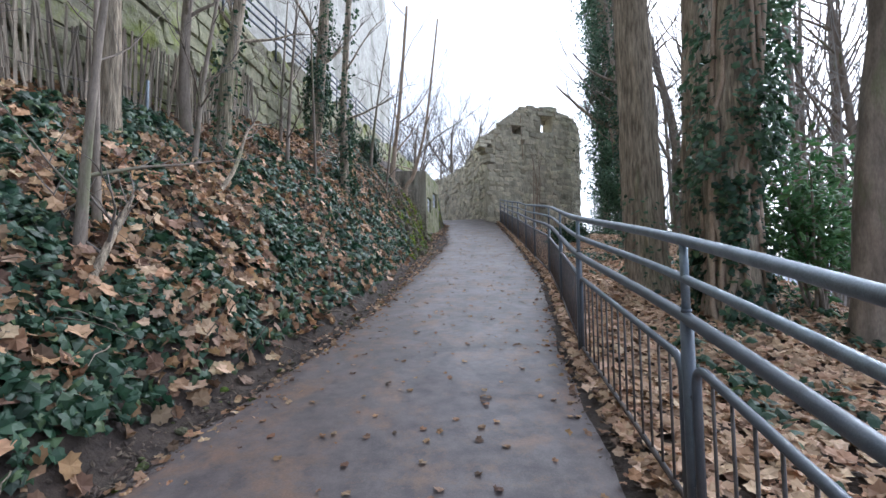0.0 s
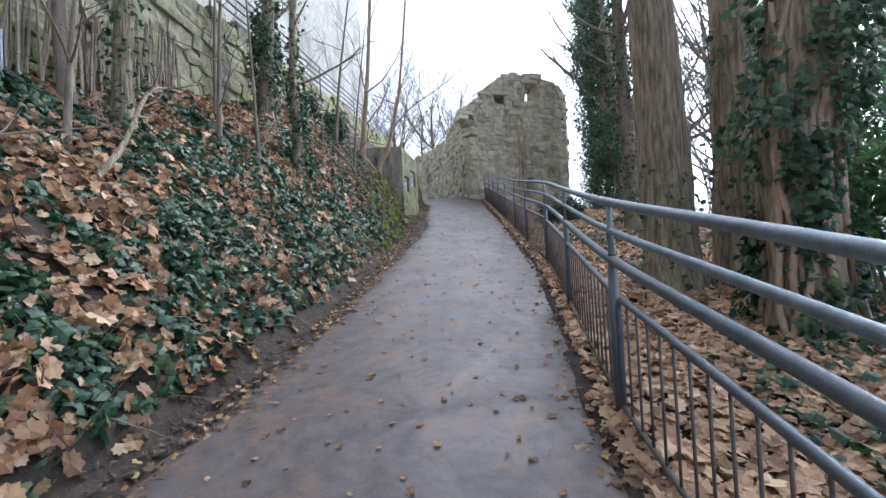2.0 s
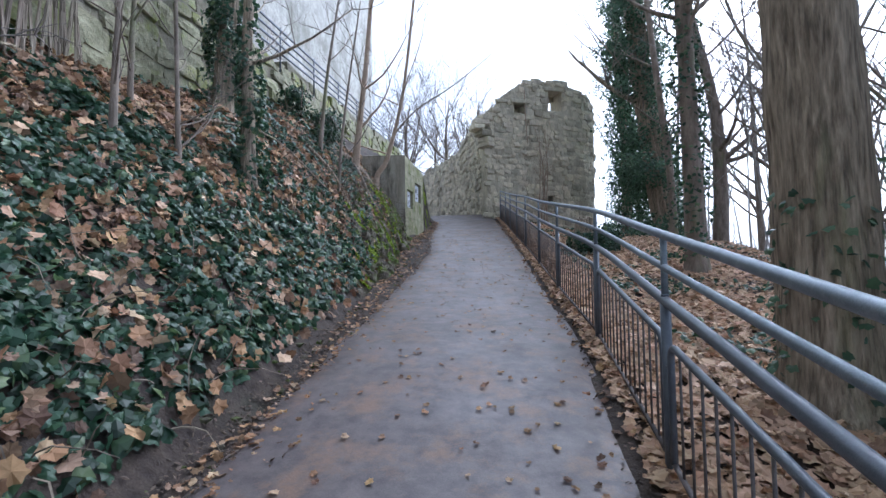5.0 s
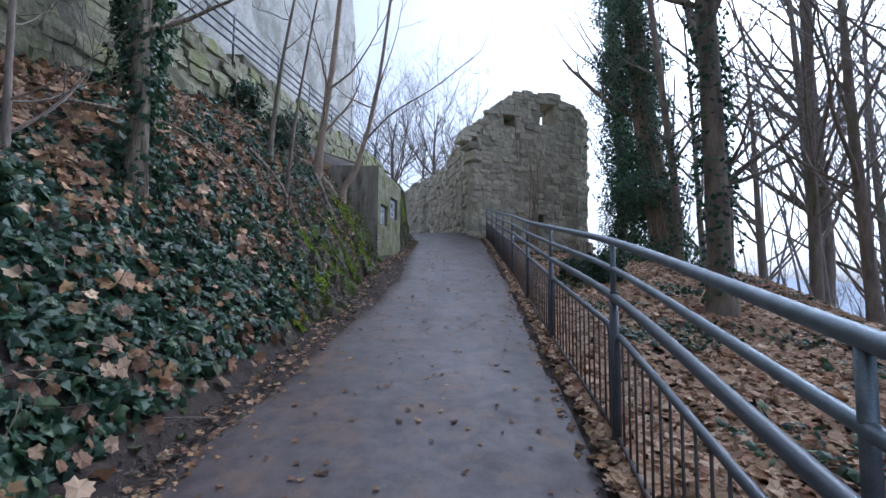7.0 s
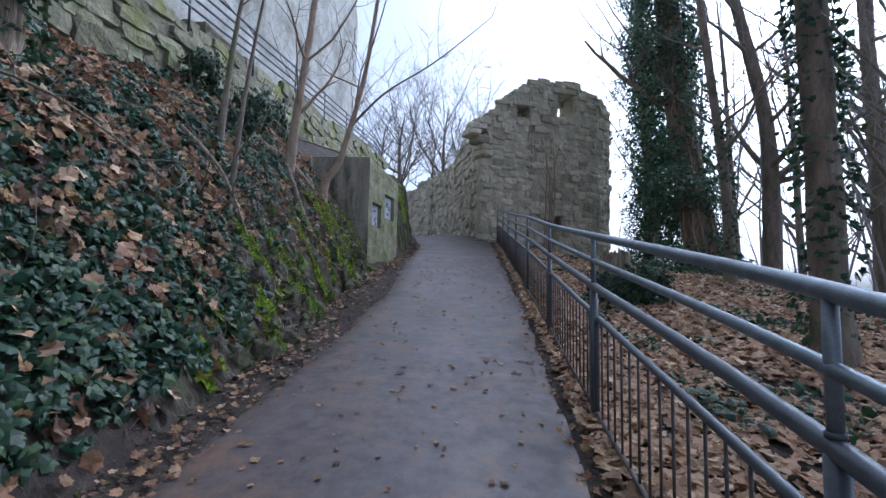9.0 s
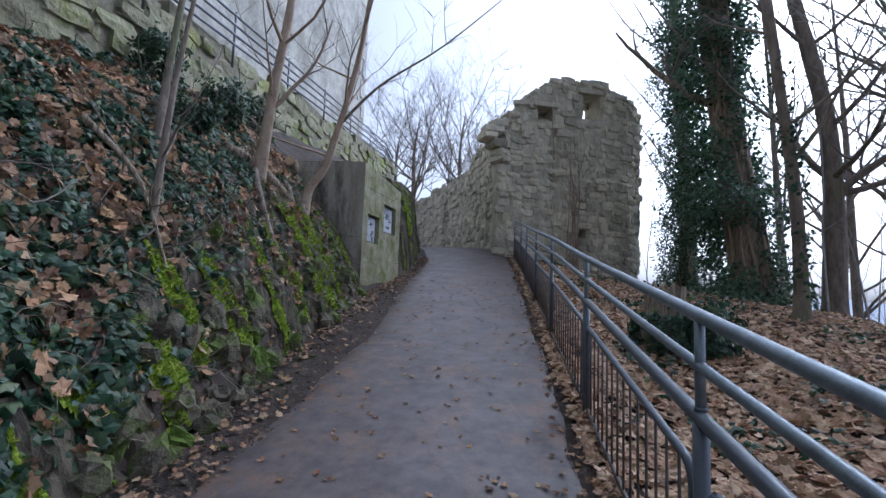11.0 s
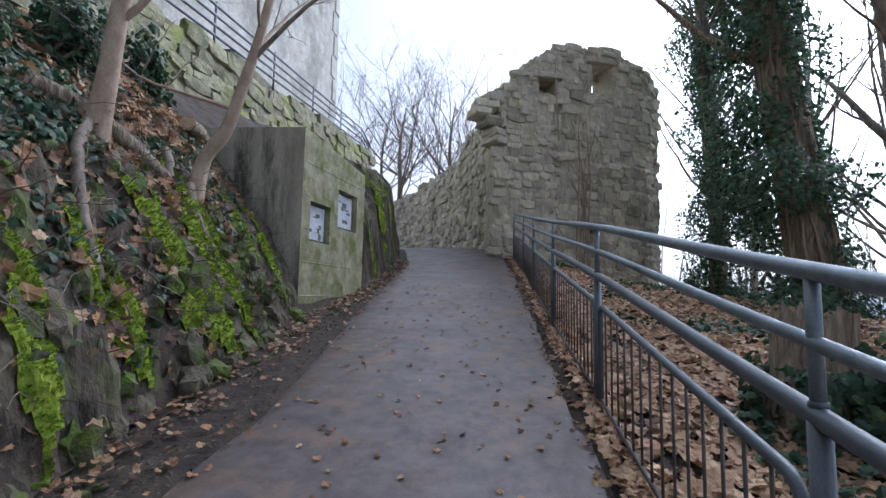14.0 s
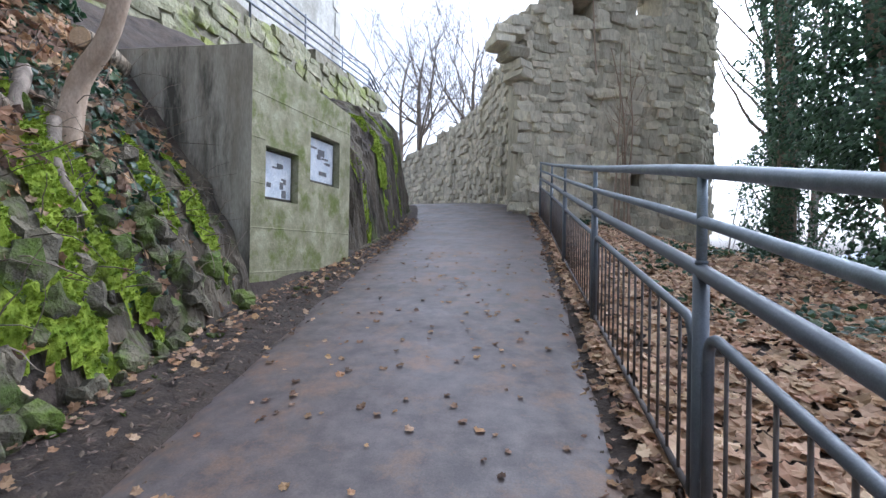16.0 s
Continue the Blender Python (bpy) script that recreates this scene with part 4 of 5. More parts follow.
# thin brushwood between the trunks further down, haze painted in as pale grey
geo, rnd = Geo(), random.Random(61)
for k in range(150):
    x, y = rnd.uniform(7.5, 24), rnd.uniform(3, 42)
    line = limb_line((x, y, land(x, y) - 0.1), (rnd.uniform(-0.25, 0.25), rnd.uniform(-0.25, 0.25), 1), rnd.uniform(3.0, 8.5), 7, 0.1, rnd, 0.03)
    geo.add(sweep(line, [0.035 * (1 - 0.12 * i) for i in range(8)], 4, caps=False))
    twigs(geo, line, 0.011, 1.7, rnd, 1, 6, 3)
tagged(part("brushwood", geo.vf(), TWIG_PALE), "leafless brushwood on the slope below, haze painted in as pale grey", "brushwood", kind="stuff")

# saplings and small trees on the bank
l1, pl1, rl1 = tree("brown several-stemmed tree on the leafy bank", (-4.25, 3.0), [(0, 0, 0), (0.05, 0, 1.5), (0.25, 0.1, 3.5), (0.4, 0.2, 7)], 0.14, 0.07, BARK, 5, 2, 21, from_h=0.35)
ivy_coat(l1, pl1, rl1, 500, 0.2, 0.08, 21, 0.0, 0.8)
lb_, plb, rlb = tree("grey-brown trunk beside the paling fence", (-4.6, 2.55), [(0, 0, 0), (-0.1, 0, 1.5), (0.0, 0, 3.5), (0.2, 0.1, 6)], 0.1, 0.05, BARK_SMOOTH, 4, 1.6, 27, from_h=0.35)
lc_, plc, rlc = tree("stout brown trunk behind the saplings", (-4.55, 0.85), [(0, 0, 0), (0.0, 0, 1.5), (-0.1, 0, 3.5), (-0.2, 0.1, 6)], 0.13, 0.08, BARK, 4, 1.6, 28, from_h=0.4)
l2, pl2, rl2 = tree("ivy-clad tree against the terrace wall", (-4.5, 7.95), [(0, 0, 0), (0.1, 0, 1.5), (0.2, 0, 3), (0.4, 0, 7)], 0.19, 0.12, BARK, 4, 2, 22, from_h=0.5)
ivy_coat(l2, pl2, rl2, 2200, 0.34, 0.09, 22, 0.12, 1.0)
l3, pl3, rl3 = tree("slim ivy-clad tree on the bank", (-3.15, 6.4), [(0, 0, 0), (0.0, 0, 1.2), (-0.02, 0, 2.6), (0.15, 0.1, 6.5)], 0.11, 0.06, BARK, 5, 1.8, 23, from_h=0.45)
ivy_coat(l3, pl3, rl3, 800, 0.16, 0.085, 23, 0.05, 1.0, lean=(0.3, 0, 0))
l4, pl4, rl4 = tree("bent brown sapling rooted in the bank", (-3.3, 12.45), [(0, 0, 0), (0.08, 0, 0.7), (0.18, 0, 1.6), (0.35, 0.1, 3.4), (0.6, 0.2, 7)], 0.11, 0.05, BARK_PALE, 6, 2.2, 24, from_h=0.35, flare=1.4)
l5, pl5, rl5 = tree("pale curved sapling growing beside the concrete block", (-2.95, 13.45), [(-0.05, 0, -0.1), (0.0, 0.05, 0.3), (0.06, 0.1, 0.75), (0.3, 0.12, 1.1), (0.5, 0.15, 1.8), (0.68, 0.15, 2.5), (0.9, 0.2, 3.8), (1.3, 0.3, 7.5)], 0.1, 0.035, BARK_PALE, 5, 2.5, 25, from_h=0.45, flare=1.3)
geo, rnd = Geo(), random.Random(77)
reach = [Vector(q) for q in smooth_line([tuple(pl5[15]), (-1.7, 13.65, pl5[15].z + 0.75), (-0.6, 13.6, pl5[15].z + 1.4), (0.6, 13.5, pl5[15].z + 2.3)], 14)]
geo.add(sweep(reach, [0.032 * (1 - 0.06 * i) for i in range(14)], 6, caps=False))
twigs(geo, reach, 0.01, 0.9, rnd, 1, 6, 3)
wpart("long_limb", geo.vf(), BARK_SMOOTH, l5, "thin bare side branch reaching over the path", smooth=True)
for k, (x, y, dx, h, r) in enumerate(((-3.0, -1.2, 0.3, 4.5, 0.055), (-3.1, -0.9, -0.25, 4, 0.045), (-4.0, 1.8, 0.5, 4.2, 0.05), (-3.8, 4.6, 0.2, 4.5, 0.05), (-2.9, 9.8, 0.5, 4.5, 0.045), (-3.4, 5.2, -0.2, 4, 0.04), (-3.6, 10.6, 0.7, 5.5, 0.06), (-4.4, 5.6, 0.1, 4, 0.05), (-4.6, -1.5, 0.3, 4, 0.06), (-4.2, -2.5, 0.0, 4, 0.06))):
    tree("thin bare sapling on the leafy bank", (x, y), [(0, 0, 0), (dx * 0.3, 0, h * 0.4), (dx, 0.1, h)], r, 0.012, BARK_SMOOTH, 7, 1.3, 400 + k, seg=7, from_h=0.2, twig_count=4, group="saplings on the bank", n=12, flare=1.2, name="sapling")


for k, (x, y, h, r) in enumerate(((-4.85, 12.0, 0.7, 0.3), (-4.5, 13.1, 0.7, 0.3), (-4.6, 14.4, 0.8, 0.3), (-3.9, 11.6, 0.4, 0.25))):
    z = land(x, y)
    bush = empty_thing("ivy_bush", (x, y, z), "dark ivy heaped on dead stems at the wall foot", "ivy", "ivy bushes below the terrace wall")
    rnd = random.Random(700 + k)
    for q in range(6):
        stem_line = limb_line((x + rnd.uniform(-0.2, 0.2), y + rnd.uniform(-0.3, 0.3), z - 0.1), (rnd.uniform(-0.2, 0.6), rnd.uniform(-0.6, 0.6), 1), h * rnd.uniform(0.9, 1.9), 7, 0.2, rnd)
        wpart("stem", sweep(stem_line, [0.022 * (1 - 0.1 * i) for i in range(8)], 5, caps=False), BARK_SMOOTH, bush, smooth=True)
    ivy_coat(bush, [Vector((x, y, z + h * i / 11)) for i in range(12)], [0.08] * 12, 800, r * 1.8, 0.085, 710 + k)


def fallen_branch(label, points, r, seed, bark=None):
    rnd = random.Random(seed)
    line = [Vector(p) for p in smooth_line(points, 12)]
    ob = empty_thing("fallen_branch", tuple(line[0]), label, "branch")
    geo = Geo().add(sweep(line, [r * (1 - 0.7 * i / 11) for i in range(12)], 7, 0.15, seed))
    wpart("wood", geo.vf(), bark or BARK, ob, smooth=True)
    geo = Geo()
    twigs(geo, line, r * 0.35, 0.7, rnd, 1, 5)
    wpart("twig", geo.vf(), TWIG, ob, smooth=True, kind="stuff")


def above(x, y, h):
    return (x, y, land(x, y) + h)


fallen_branch("dark dead branch leaning up from the bank", [above(-3.4, 1.35, -0.05), above(-3.35, 1.8, 0.5), above(-3.5, 2.5, 1.0), above(-3.6, 3.3, 1.0)], 0.04, 1)
fallen_branch("dark broken branch stub among leaves", [above(-2.75, -1.4, -0.05), above(-2.8, -1.1, 0.25), above(-2.85, -0.8, 0.55)], 0.045, 2)
fallen_branch("thin dead branch lying down the bank", [above(-3.4, 9.4, 0.3), above(-2.9, 9.6, 0.35), above(-2.4, 9.5, 0.1)], 0.035, 3)
fallen_branch("dry stick lying across ivy", [above(-3.9, 6.0, 0.3), above(-3.2, 7.2, 0.5), above(-2.7, 8.4, 0.5)], 0.025, 4)

# roots and sawn stubs near the concrete block
for k, (label, pts_, r, bark) in enumerate((("sawn log stub sticking out of the bank", [above(-3.9, 15.0, 0.05), above(-3.75, 14.6, 0.22), above(-3.65, 14.25, 0.3)], 0.1, BARK),
                                            ("thick gnarled root arching over the rocks", [above(-3.5, 13.6, 0.0), above(-3.15, 13.3, 0.16), above(-2.9, 13.0, -0.1)], 0.06, BARK_SMOOTH),
                                            ("exposed root hanging down the rock", [above(-2.95, 13.4, 0.15), above(-2.7, 13.2, 0.1), above(-2.55, 13.3, 0.02), above(-2.35, 13.4, 0.0)], 0.05, BARK_SMOOTH),
                                            ("exposed root hanging down the rock", [above(-3.3, 12.4, 0.1), above(-3.0, 12.0, 0.12), above(-2.7, 11.8, 0.03), above(-2.4, 11.7, 0.0)], 0.05, BARK_SMOOTH),
                                            ("dark gnarled root on the rock face", [above(-3.6, 12.0, 0.1), above(-3.3, 12.5, 0.15), above(-3.0, 13.1, 0.1)], 0.08, BARK))):
    line = smooth_line(pts_, 14)
    ob = part("root" if k else "log_stub", sweep(line, [r * (1.15 - 0.35 * i / 13) if k else r for i in range(14)], 9, 0.25, k), bark, smooth=True)
    tagged(ob, label, "root" if k else "log")
    if not k:
        a, b = Vector(line[-1]), Vector(line[-2])
        part("cut_face", sweep([a, a + (a - b).normalized() * 0.012], r * 0.97, 12), CUTWOOD, ob, "pale sawn end")

# stump with ivy outside the railing
sx, sy = 2.75, 12.25
stump = empty_thing("tree_stump", (sx, sy, land(sx, sy)), "rotten brown tree stump overgrown with ivy", "stump")
sz = land(sx, sy)
bark_line = [(sx, sy, sz - 0.2), (sx, sy, sz + 0.05), (sx + 0.02, sy, sz + 0.5), (sx + 0.04, sy, sz + 0.85)]
sv, sf = sweep(bark_line, [0.4, 0.3, 0.26, 0.24], 22, 0.3, 4, caps=False)
sv = [Vector(q) for q in sv]
for i in range(22):
    sv[66 + i].z += 0.22 * noise.noise((i * 0.9, 1, 1)) + 0.1 * noise.noise((i * 2.3, 5, 1))
core_top = len(sv)
sv.append(Vector((sx + 0.03, sy, sz + 0.2)))
sf += [(66 + i, 66 + (i + 1) % 22, core_top) for i in range(22)]
wpart("wood", ([tuple(q) for q in sv], sf), BARK, stump, smooth=False)
sp = [Vector((sx + 0.35, sy, land(sx, sy) + 0.06 * i)) for i in range(12)]
ivy_coat(stump, sp, [0.3] * 12, 1300, 0.4, 0.085, 31)
sp = [Vector((sx - 0.05, sy - 0.1, land(sx, sy) + 0.045 * i)) for i in range(12)]
ivy_coat(stump, sp, [0.3] * 12, 700, 0.15, 0.08, 32)

# evergreen shrub behind the big trees
hx, hy = 5.1, 2.8
shrub = empty_thing("evergreen_shrub", (hx, hy, land(hx, hy)), "evergreen shrub with glossy green leaves on thin stems", "shrub")
geo, rnd = Geo(), random.Random(6)
tips = []
for k in range(9):
    line = limb_line((hx + rnd.uniform(-0.1, 0.1), hy, land(hx, hy) - 0.1), (rnd.uniform(-0.35, 0.35), rnd.uniform(-0.35, 0.35), 1), rnd.uniform(1.7, 2.6), 9, 0.12, rnd, 0.02)
    wpart("stem", sweep(line, [0.03 * (1 - 0.07 * i) for i in range(10)], 5, caps=False), BARK_SMOOTH, shrub, smooth=True)
    tips += line[4:]
rng_ = np.random.default_rng(6)
cent = np.array([tuple(tips[i]) for i in rng_.integers(0, len(tips), 1800)]) + rng_.normal(0, 0.26, (1800, 3))
wpart("foliage", scatter(OVAL, cent, turns_from(np.tile([0, -0.3, 0.8], (1800, 1)), rng_, 0.6), 0.15 * rng_.uniform(0.6, 1.2, 1800)), HOLLY, shrub, kind="stuff")

# dry shrub stems in front of the tower
dry = empty_thing("dry_climber", (2.9, 23.0, 4), "thin bare tan stems climbing the tower face", "climber")
geo, rnd = Geo(), random.Random(12)
for k in range(5):
    s0 = Vector((2.75 + 0.12 * k, 23.45 + 0.05 * k, land(2.8, 23.4) - 0.1))
    line = limb_line(s0, (rnd.uniform(-0.15, 0.15), 0.04, 1), rnd.uniform(2.5, 6.0), 10, 0.09, rnd, 0.05)
    geo = Geo().add(sweep(line, [0.035 * (1 - 0.08 * i) for i in range(11)], 5, caps=False))
    twigs(geo, line, 0.012, 0.9, rnd, 1, 4, 3)
    wpart("stem", geo.vf(), BARK_PALE, dry, smooth=True)
hang = [(2.15, 23.5, 10.6), (2.17, 23.48, 9.6), (2.22, 23.46, 8.6), (2.26, 23.45, 7.9)]
tagged(part("hanging_cable", sweep(smooth_line(hang, 12), 0.022, 6), BARK_PALE, smooth=True), "pale cable hanging down the tower face", "cable")


# ---- paling fence ----
fence = empty_thing("paling_fence", (-4.95, 2.3, 3), "weathered split-chestnut paling fence with uneven slats", "fence")
rnd = random.Random(3)
slat_meshes = [mesh_of("slat", *box((0.02, 0.042, 1.25), 0.006, 0.006, 2, k), PALING) for k in range(6)]
y = -1.6
while y < 5.4:
    ob = new("slat", slat_meshes[rnd.randrange(6)])
    ob.parent, ob.matrix_parent_inverse = fence, fence.matrix_basis.inverted()
    ob.matrix_basis = Matrix.Translation((-4.95 + rnd.uniform(-0.03, 0.03), y, land(-4.95, y) + 0.53 + rnd.uniform(-0.1, 0.08))) @ Euler((rnd.uniform(-0.12, 0.12) + (0.18 if y < 0.6 else 0), rnd.uniform(-0.06, 0.1), rnd.uniform(-0.4, 0.4))).to_matrix().to_4x4()
    y += rnd.uniform(0.055, 0.1)
for h in (0.35, 0.95):
    wpart("wire", sweep([(-4.93, q, land(-4.95, q) + h) for q in np.arange(-1.6, 5.5, 0.5)], 0.006, 4), RUSTY, fence)
px, py = -4.88, 1.95
tagged(part("metal_post", sweep([(px, py, land(px, py) - 0.3), (px, py, land(px, py) + 0.62)], 0.024, 8), ZINC, smooth=True), "pale galvanised metal post on the bank", "post")

# ---- rock face and moss at the bank foot ----
def skin(y0, y1, u0, u1, step, off, keep, rough, seed):
    """A sheet over the bank between two distances from its foot, stood off it, with ragged outline."""
    ysk, usk = np.arange(y0, y1, step).tolist(), np.arange(u0, u1, step).tolist()
    index, v, f = {}, [], []

    def vert(i, j):
        if (i, j) not in index:
            yy, uu = ysk[i], usk[j]
            x = toe_x(yy) - uu
            n = slope_normal(x, yy)
            p = Vector((x, yy, land(x, yy)))
            ridge = noise.noise((yy * 2.6, uu * 1.1, seed)) + 0.6 * noise.noise((yy * 6.5, p.z * 4.0, seed + 3)) + 0.35 * noise.noise((yy * 15, p.z * 11, seed + 5))
            index[(i, j)] = len(v)
            v.append(tuple(p + n * (off + rough * ridge)))
        return index[(i, j)]

    for i in range(len(ysk) - 1):
        for j in range(len(usk) - 1):
            if keep(ysk[i], usk[j]):
                f.append((vert(i, j), vert(i, j + 1), vert(i + 1, j + 1), vert(i + 1, j)))
    return v, f


def foot_top(y):
    return table(y, [7.0, 9.0, 11.0, 15.0], [0.25, 0.6, 1.0, 1.25])


tagged(part("craggy_rock", skin(6.8, 15.1, -0.06, 1.45, 0.05, 0.02, lambda y, u: u < foot_top(y) + 0.3 * noise.noise((y * 2, u, 1)), 0.11, 2), ROCKFACE, smooth=False), "dark craggy rock face at the foot of the bank", "rock")
tagged(part("rock_outcrop", skin(17.25, 23.2, -0.06, 1.7, 0.07, 0.05, lambda y, u: True, 0.16, 6), ROCKFACE), "layered mossy rock outcrop beside the path", "rock")
TUFT = [(-0.35, 0, 0), (0.35, 0, 0), (0.15, 0.2, 0.9), (0, -0.35, 0), (0, 0.35, 0), (-0.2, 0.1, 0.8)], [(0, 1, 2), (3, 4, 5)]
rng_moss = np.random.default_rng(4)
rnd = random.Random(23)
MOSS_AT = [(7.6, 0.3, 0.5), (8.3, 0.35, 0.45), (8.9, 0.3, 0.5), (9.5, 0.45, 0.55), (10.1, 0.4, 0.5), (11.0, 0.35, 0.5), (11.7, 0.4, 0.42), (12.5, 0.35, 0.55), (12.9, 0.3, 0.6), (13.2, 0.6, 0.55), (13.5, 0.3, 0.45),
           (14.0, 0.6, 0.38), (14.5, 0.4, 0.4), (18.4, 0.3, 0.6), (20.0, 0.4, 0.7), (21.5, 0.3, 0.6)]
for k, (my, mu, size) in enumerate(MOSS_AT):
    def keep(y, u, my=my, mu=mu, size=size, k=k):
        return ((y - my) / (size * 0.55)) ** 2 + ((u - mu) / (size * 0.95)) ** 2 + 1.1 * noise.noise((y * 4.5, u * 3, k)) + 0.5 * noise.noise((y * 12, u * 10, k)) < 0.5

    vf = skin(my - size, my + size, max(-0.03, mu - size * 1.3), mu + size * 1.3, 0.03, 0.055, keep, 0.11, 2 if my < 16 else 6)
    if len(vf[1]) > 20:
        mv = np.array([tuple(p) for p in vf[0]])
        quad = mv[np.array(vf[1])]
        rows = np.repeat(np.arange(len(quad)), 3)
        mix_ = rng_moss.dirichlet((1, 1, 1, 1), len(rows))
        spots = np.einsum("nk,nkj->nj", mix_, quad[rows])
        nrm = np.cross(quad[:, 1] - quad[:, 0], quad[:, 3] - quad[:, 0])
        nrm /= np.linalg.norm(nrm, axis=1)[:, None] + 1e-9
        nrm[nrm[:, 0] < 0] *= -1
        tufts = scatter(TUFT, spots, turns_from(nrm[rows], rng_moss, 0.5), 0.03 * rng_moss.uniform(0.5, 1.5, len(rows)))
        vf = Geo().add(vf).add(tufts).vf()
        q = part("moss", vf, MOSS, smooth=False)
        tagged(q, "bright yellow-green moss hanging over rock", "moss", "moss on the rock face")
rock_meshes = [mesh_of("rock", *blob(k, (1, 0.8, 0.9), 0.7, 2, 1.7), ROCK) for k in range(7)]
for k in range(120):
    y = rnd.uniform(8.0, 15.0)
    x = toe_x(y) - (rnd.uniform(-0.15, 0.2) if k < 80 else rnd.uniform(0.2, 0.8))
    size = rnd.uniform(0.04, 0.15)
    ob = new("rock", rock_meshes[rnd.randrange(7)])
    ob.matrix_basis = Matrix.Translation((x, y, land(x, y) + size * 0.25)) @ Euler((rnd.uniform(-0.5, 0.5), rnd.uniform(-0.7, 0.3), rnd.uniform(0, 6))).to_matrix().to_4x4() @ Matrix.Diagonal((size * rnd.uniform(0.6, 1), size * rnd.uniform(0.8, 1.3), size * rnd.uniform(0.8, 1.6), 1))
    tagged(ob, "mossy grey rock in the foot of the bank", "rock", "rocks along the bank foot")

block_meshes = [mesh_of("rock", *blob(40 + k, (0.55, 0.55, 0.55), 0.75, 2, 1.5), ROCK) for k in range(8)]
for k in range(70):
    y = rnd.uniform(9.0, 14.9)
    u = rnd.uniform(0.0, 1.1) ** 1.3
    x = toe_x(y) - u * table(y, [8.6, 11], [0.5, 1.0])
    size = rnd.uniform(0.12, 0.3) * (1.0 if u < 0.5 else 0.8)
    ob = new("rock", block_meshes[k % 8])
    n = slope_normal(x, y)
    ob.matrix_basis = Matrix.Translation(Vector((x, y, land(x, y))) + n * 0.02) @ Euler((rnd.uniform(-0.35, 0.35), rnd.uniform(-0.5, 0.2), rnd.uniform(-0.6, 0.6))).to_matrix().to_4x4() @ Matrix.Diagonal((size * 0.7, size * rnd.uniform(0.6, 1.1), size * rnd.uniform(0.7, 1.5), 1))
    tagged(ob, "angular mossy block in the rock face", "rock", "rocks along the bank foot")

# ---- ivy ground cover and fallen leaves ----
rng_ = np.random.default_rng(11)


def cover(count, pick, accept, lift, template, size, spread, grow=None):
    places, normals = [], []
    while len(places) < count:
        x, y = pick()
        if not accept(x, y):
            continue
        n = slope_normal(x, y)
        places.append((x, y, land(x, y) + lift(x, y)))
        normals.append(tuple(n))
    places, normals = np.array(places), np.array(normals)
    return scatter(template, places, turns_from(normals, rng_, spread), size * rng_.uniform(0.55, 1.3, count))


def patch(x, y):
    return 0.6 * noise.noise((x * 0.75, y * 0.75, 3)) + 0.65 * noise.noise((x * 2.3, y * 2.3, 7)) + 0.45 * noise.noise((x * 5.5, y * 5.5, 9))


def on_bank():
    y = rng_.uniform(-5.5, 14.8) if rng_.random() < 0.93 else rng_.triangular(-12.0, -5.5, 0.0)
    return toe_x(y) - rng_.random() ** 0.85 * (5.2 + toe_x(y)), y


def ivy_here(x, y):
    u = toe_x(y) - x
    if y > 8.5 and u < table(y, [8.5, 10, 15], [0.2, 0.9, 1.2]) and rng_.random() > 0.28:
        return False
    return u > 0.1 and patch(x, y) + 0.12 * (y > 5) + 0.3 * (2 < y < 7 and u < 1.3) - 0.1 * max(0.0, u - 1.6) > rng_.normal(-0.1, 0.24)


tagged(part("ivy_ground_cover", cover(45000, on_bank, ivy_here, lambda x, y: max(0.02, 0.07 + 0.2 * patch(x, y)) * rng_.uniform(0.3, 1.3), IVY_LEAF, 0.105, 0.55), IVY), "dark green ivy covering the bank", "ivy", kind="stuff")
litter = empty_thing("leaf_litter_on_bank", (-2.5, 3, 1), "brown and tan fallen maple leaves on the bank", "fallen leaves", kind="stuff")
wpart("leaves", cover(11500, on_bank, lambda x, y: patch(x, y) < rng_.normal(0.02, 0.3) and (y < 8.5 or toe_x(y) - x > foot_top(y) or rng_.random() < 0.6) and not (2 < y < 7 and toe_x(y) - x < 1.3 and rng_.random() < 0.5), lambda x, y: 0.03 + 0.1 * rng_.random(), MAPLE, 0.12, 0.55), LEAF, litter, kind="stuff")


def on_slope():
    y = rng_.triangular(-16.0, 7.0, 26.0) if rng_.random() < 0.5 else rng_.uniform(-6.0, 24.0)
    return rail_x(y) - 0.12 + min(abs(rng_.normal(0, 4.2)), 14.0), y


tagged(part("leaf_litter_on_slope", cover(52000, on_slope, lambda x, y: noise.noise((x * 0.8, y * 0.8, 12)) > rng_.normal(-0.5, 0.25), lambda x, y: 0.015 + 0.04 * rng_.random(), MAPLE, 0.115, 0.22), PALELEAF), "thick brown fallen leaves beyond the railing", "fallen leaves", kind="stuff")
tagged(part("ivy_on_slope", cover(5000, on_slope, lambda x, y: x > rail_x(y) + 0.8 and noise.noise((x * 0.7, y * 0.7, 22)) > rng_.normal(0.2, 0.12), lambda x, y: 0.03 + 0.1 * rng_.random(), IVY_LEAF, 0.09, 0.5), IVY), "low ivy among leaves beyond the railing", "ivy", kind="stuff")


def on_margin():
    y = rng_.uniform(-5.0, 22)
    if rng_.random() < 0.62:
        return toe_x(y) + 0.1 + abs(rng_.normal(0, 0.3)), y
    return rail_x(y) - abs(rng_.normal(0, 0.16)), y


tagged(part("leaf_scatter_on_path", cover(3000, on_margin, lambda x, y: True, lambda x, y: 0.035 + 0.015 * rng_.random(), MAPLE, 0.062, 0.25), LEAF), "small brown leaves along the path margins", "fallen leaves", kind="stuff")


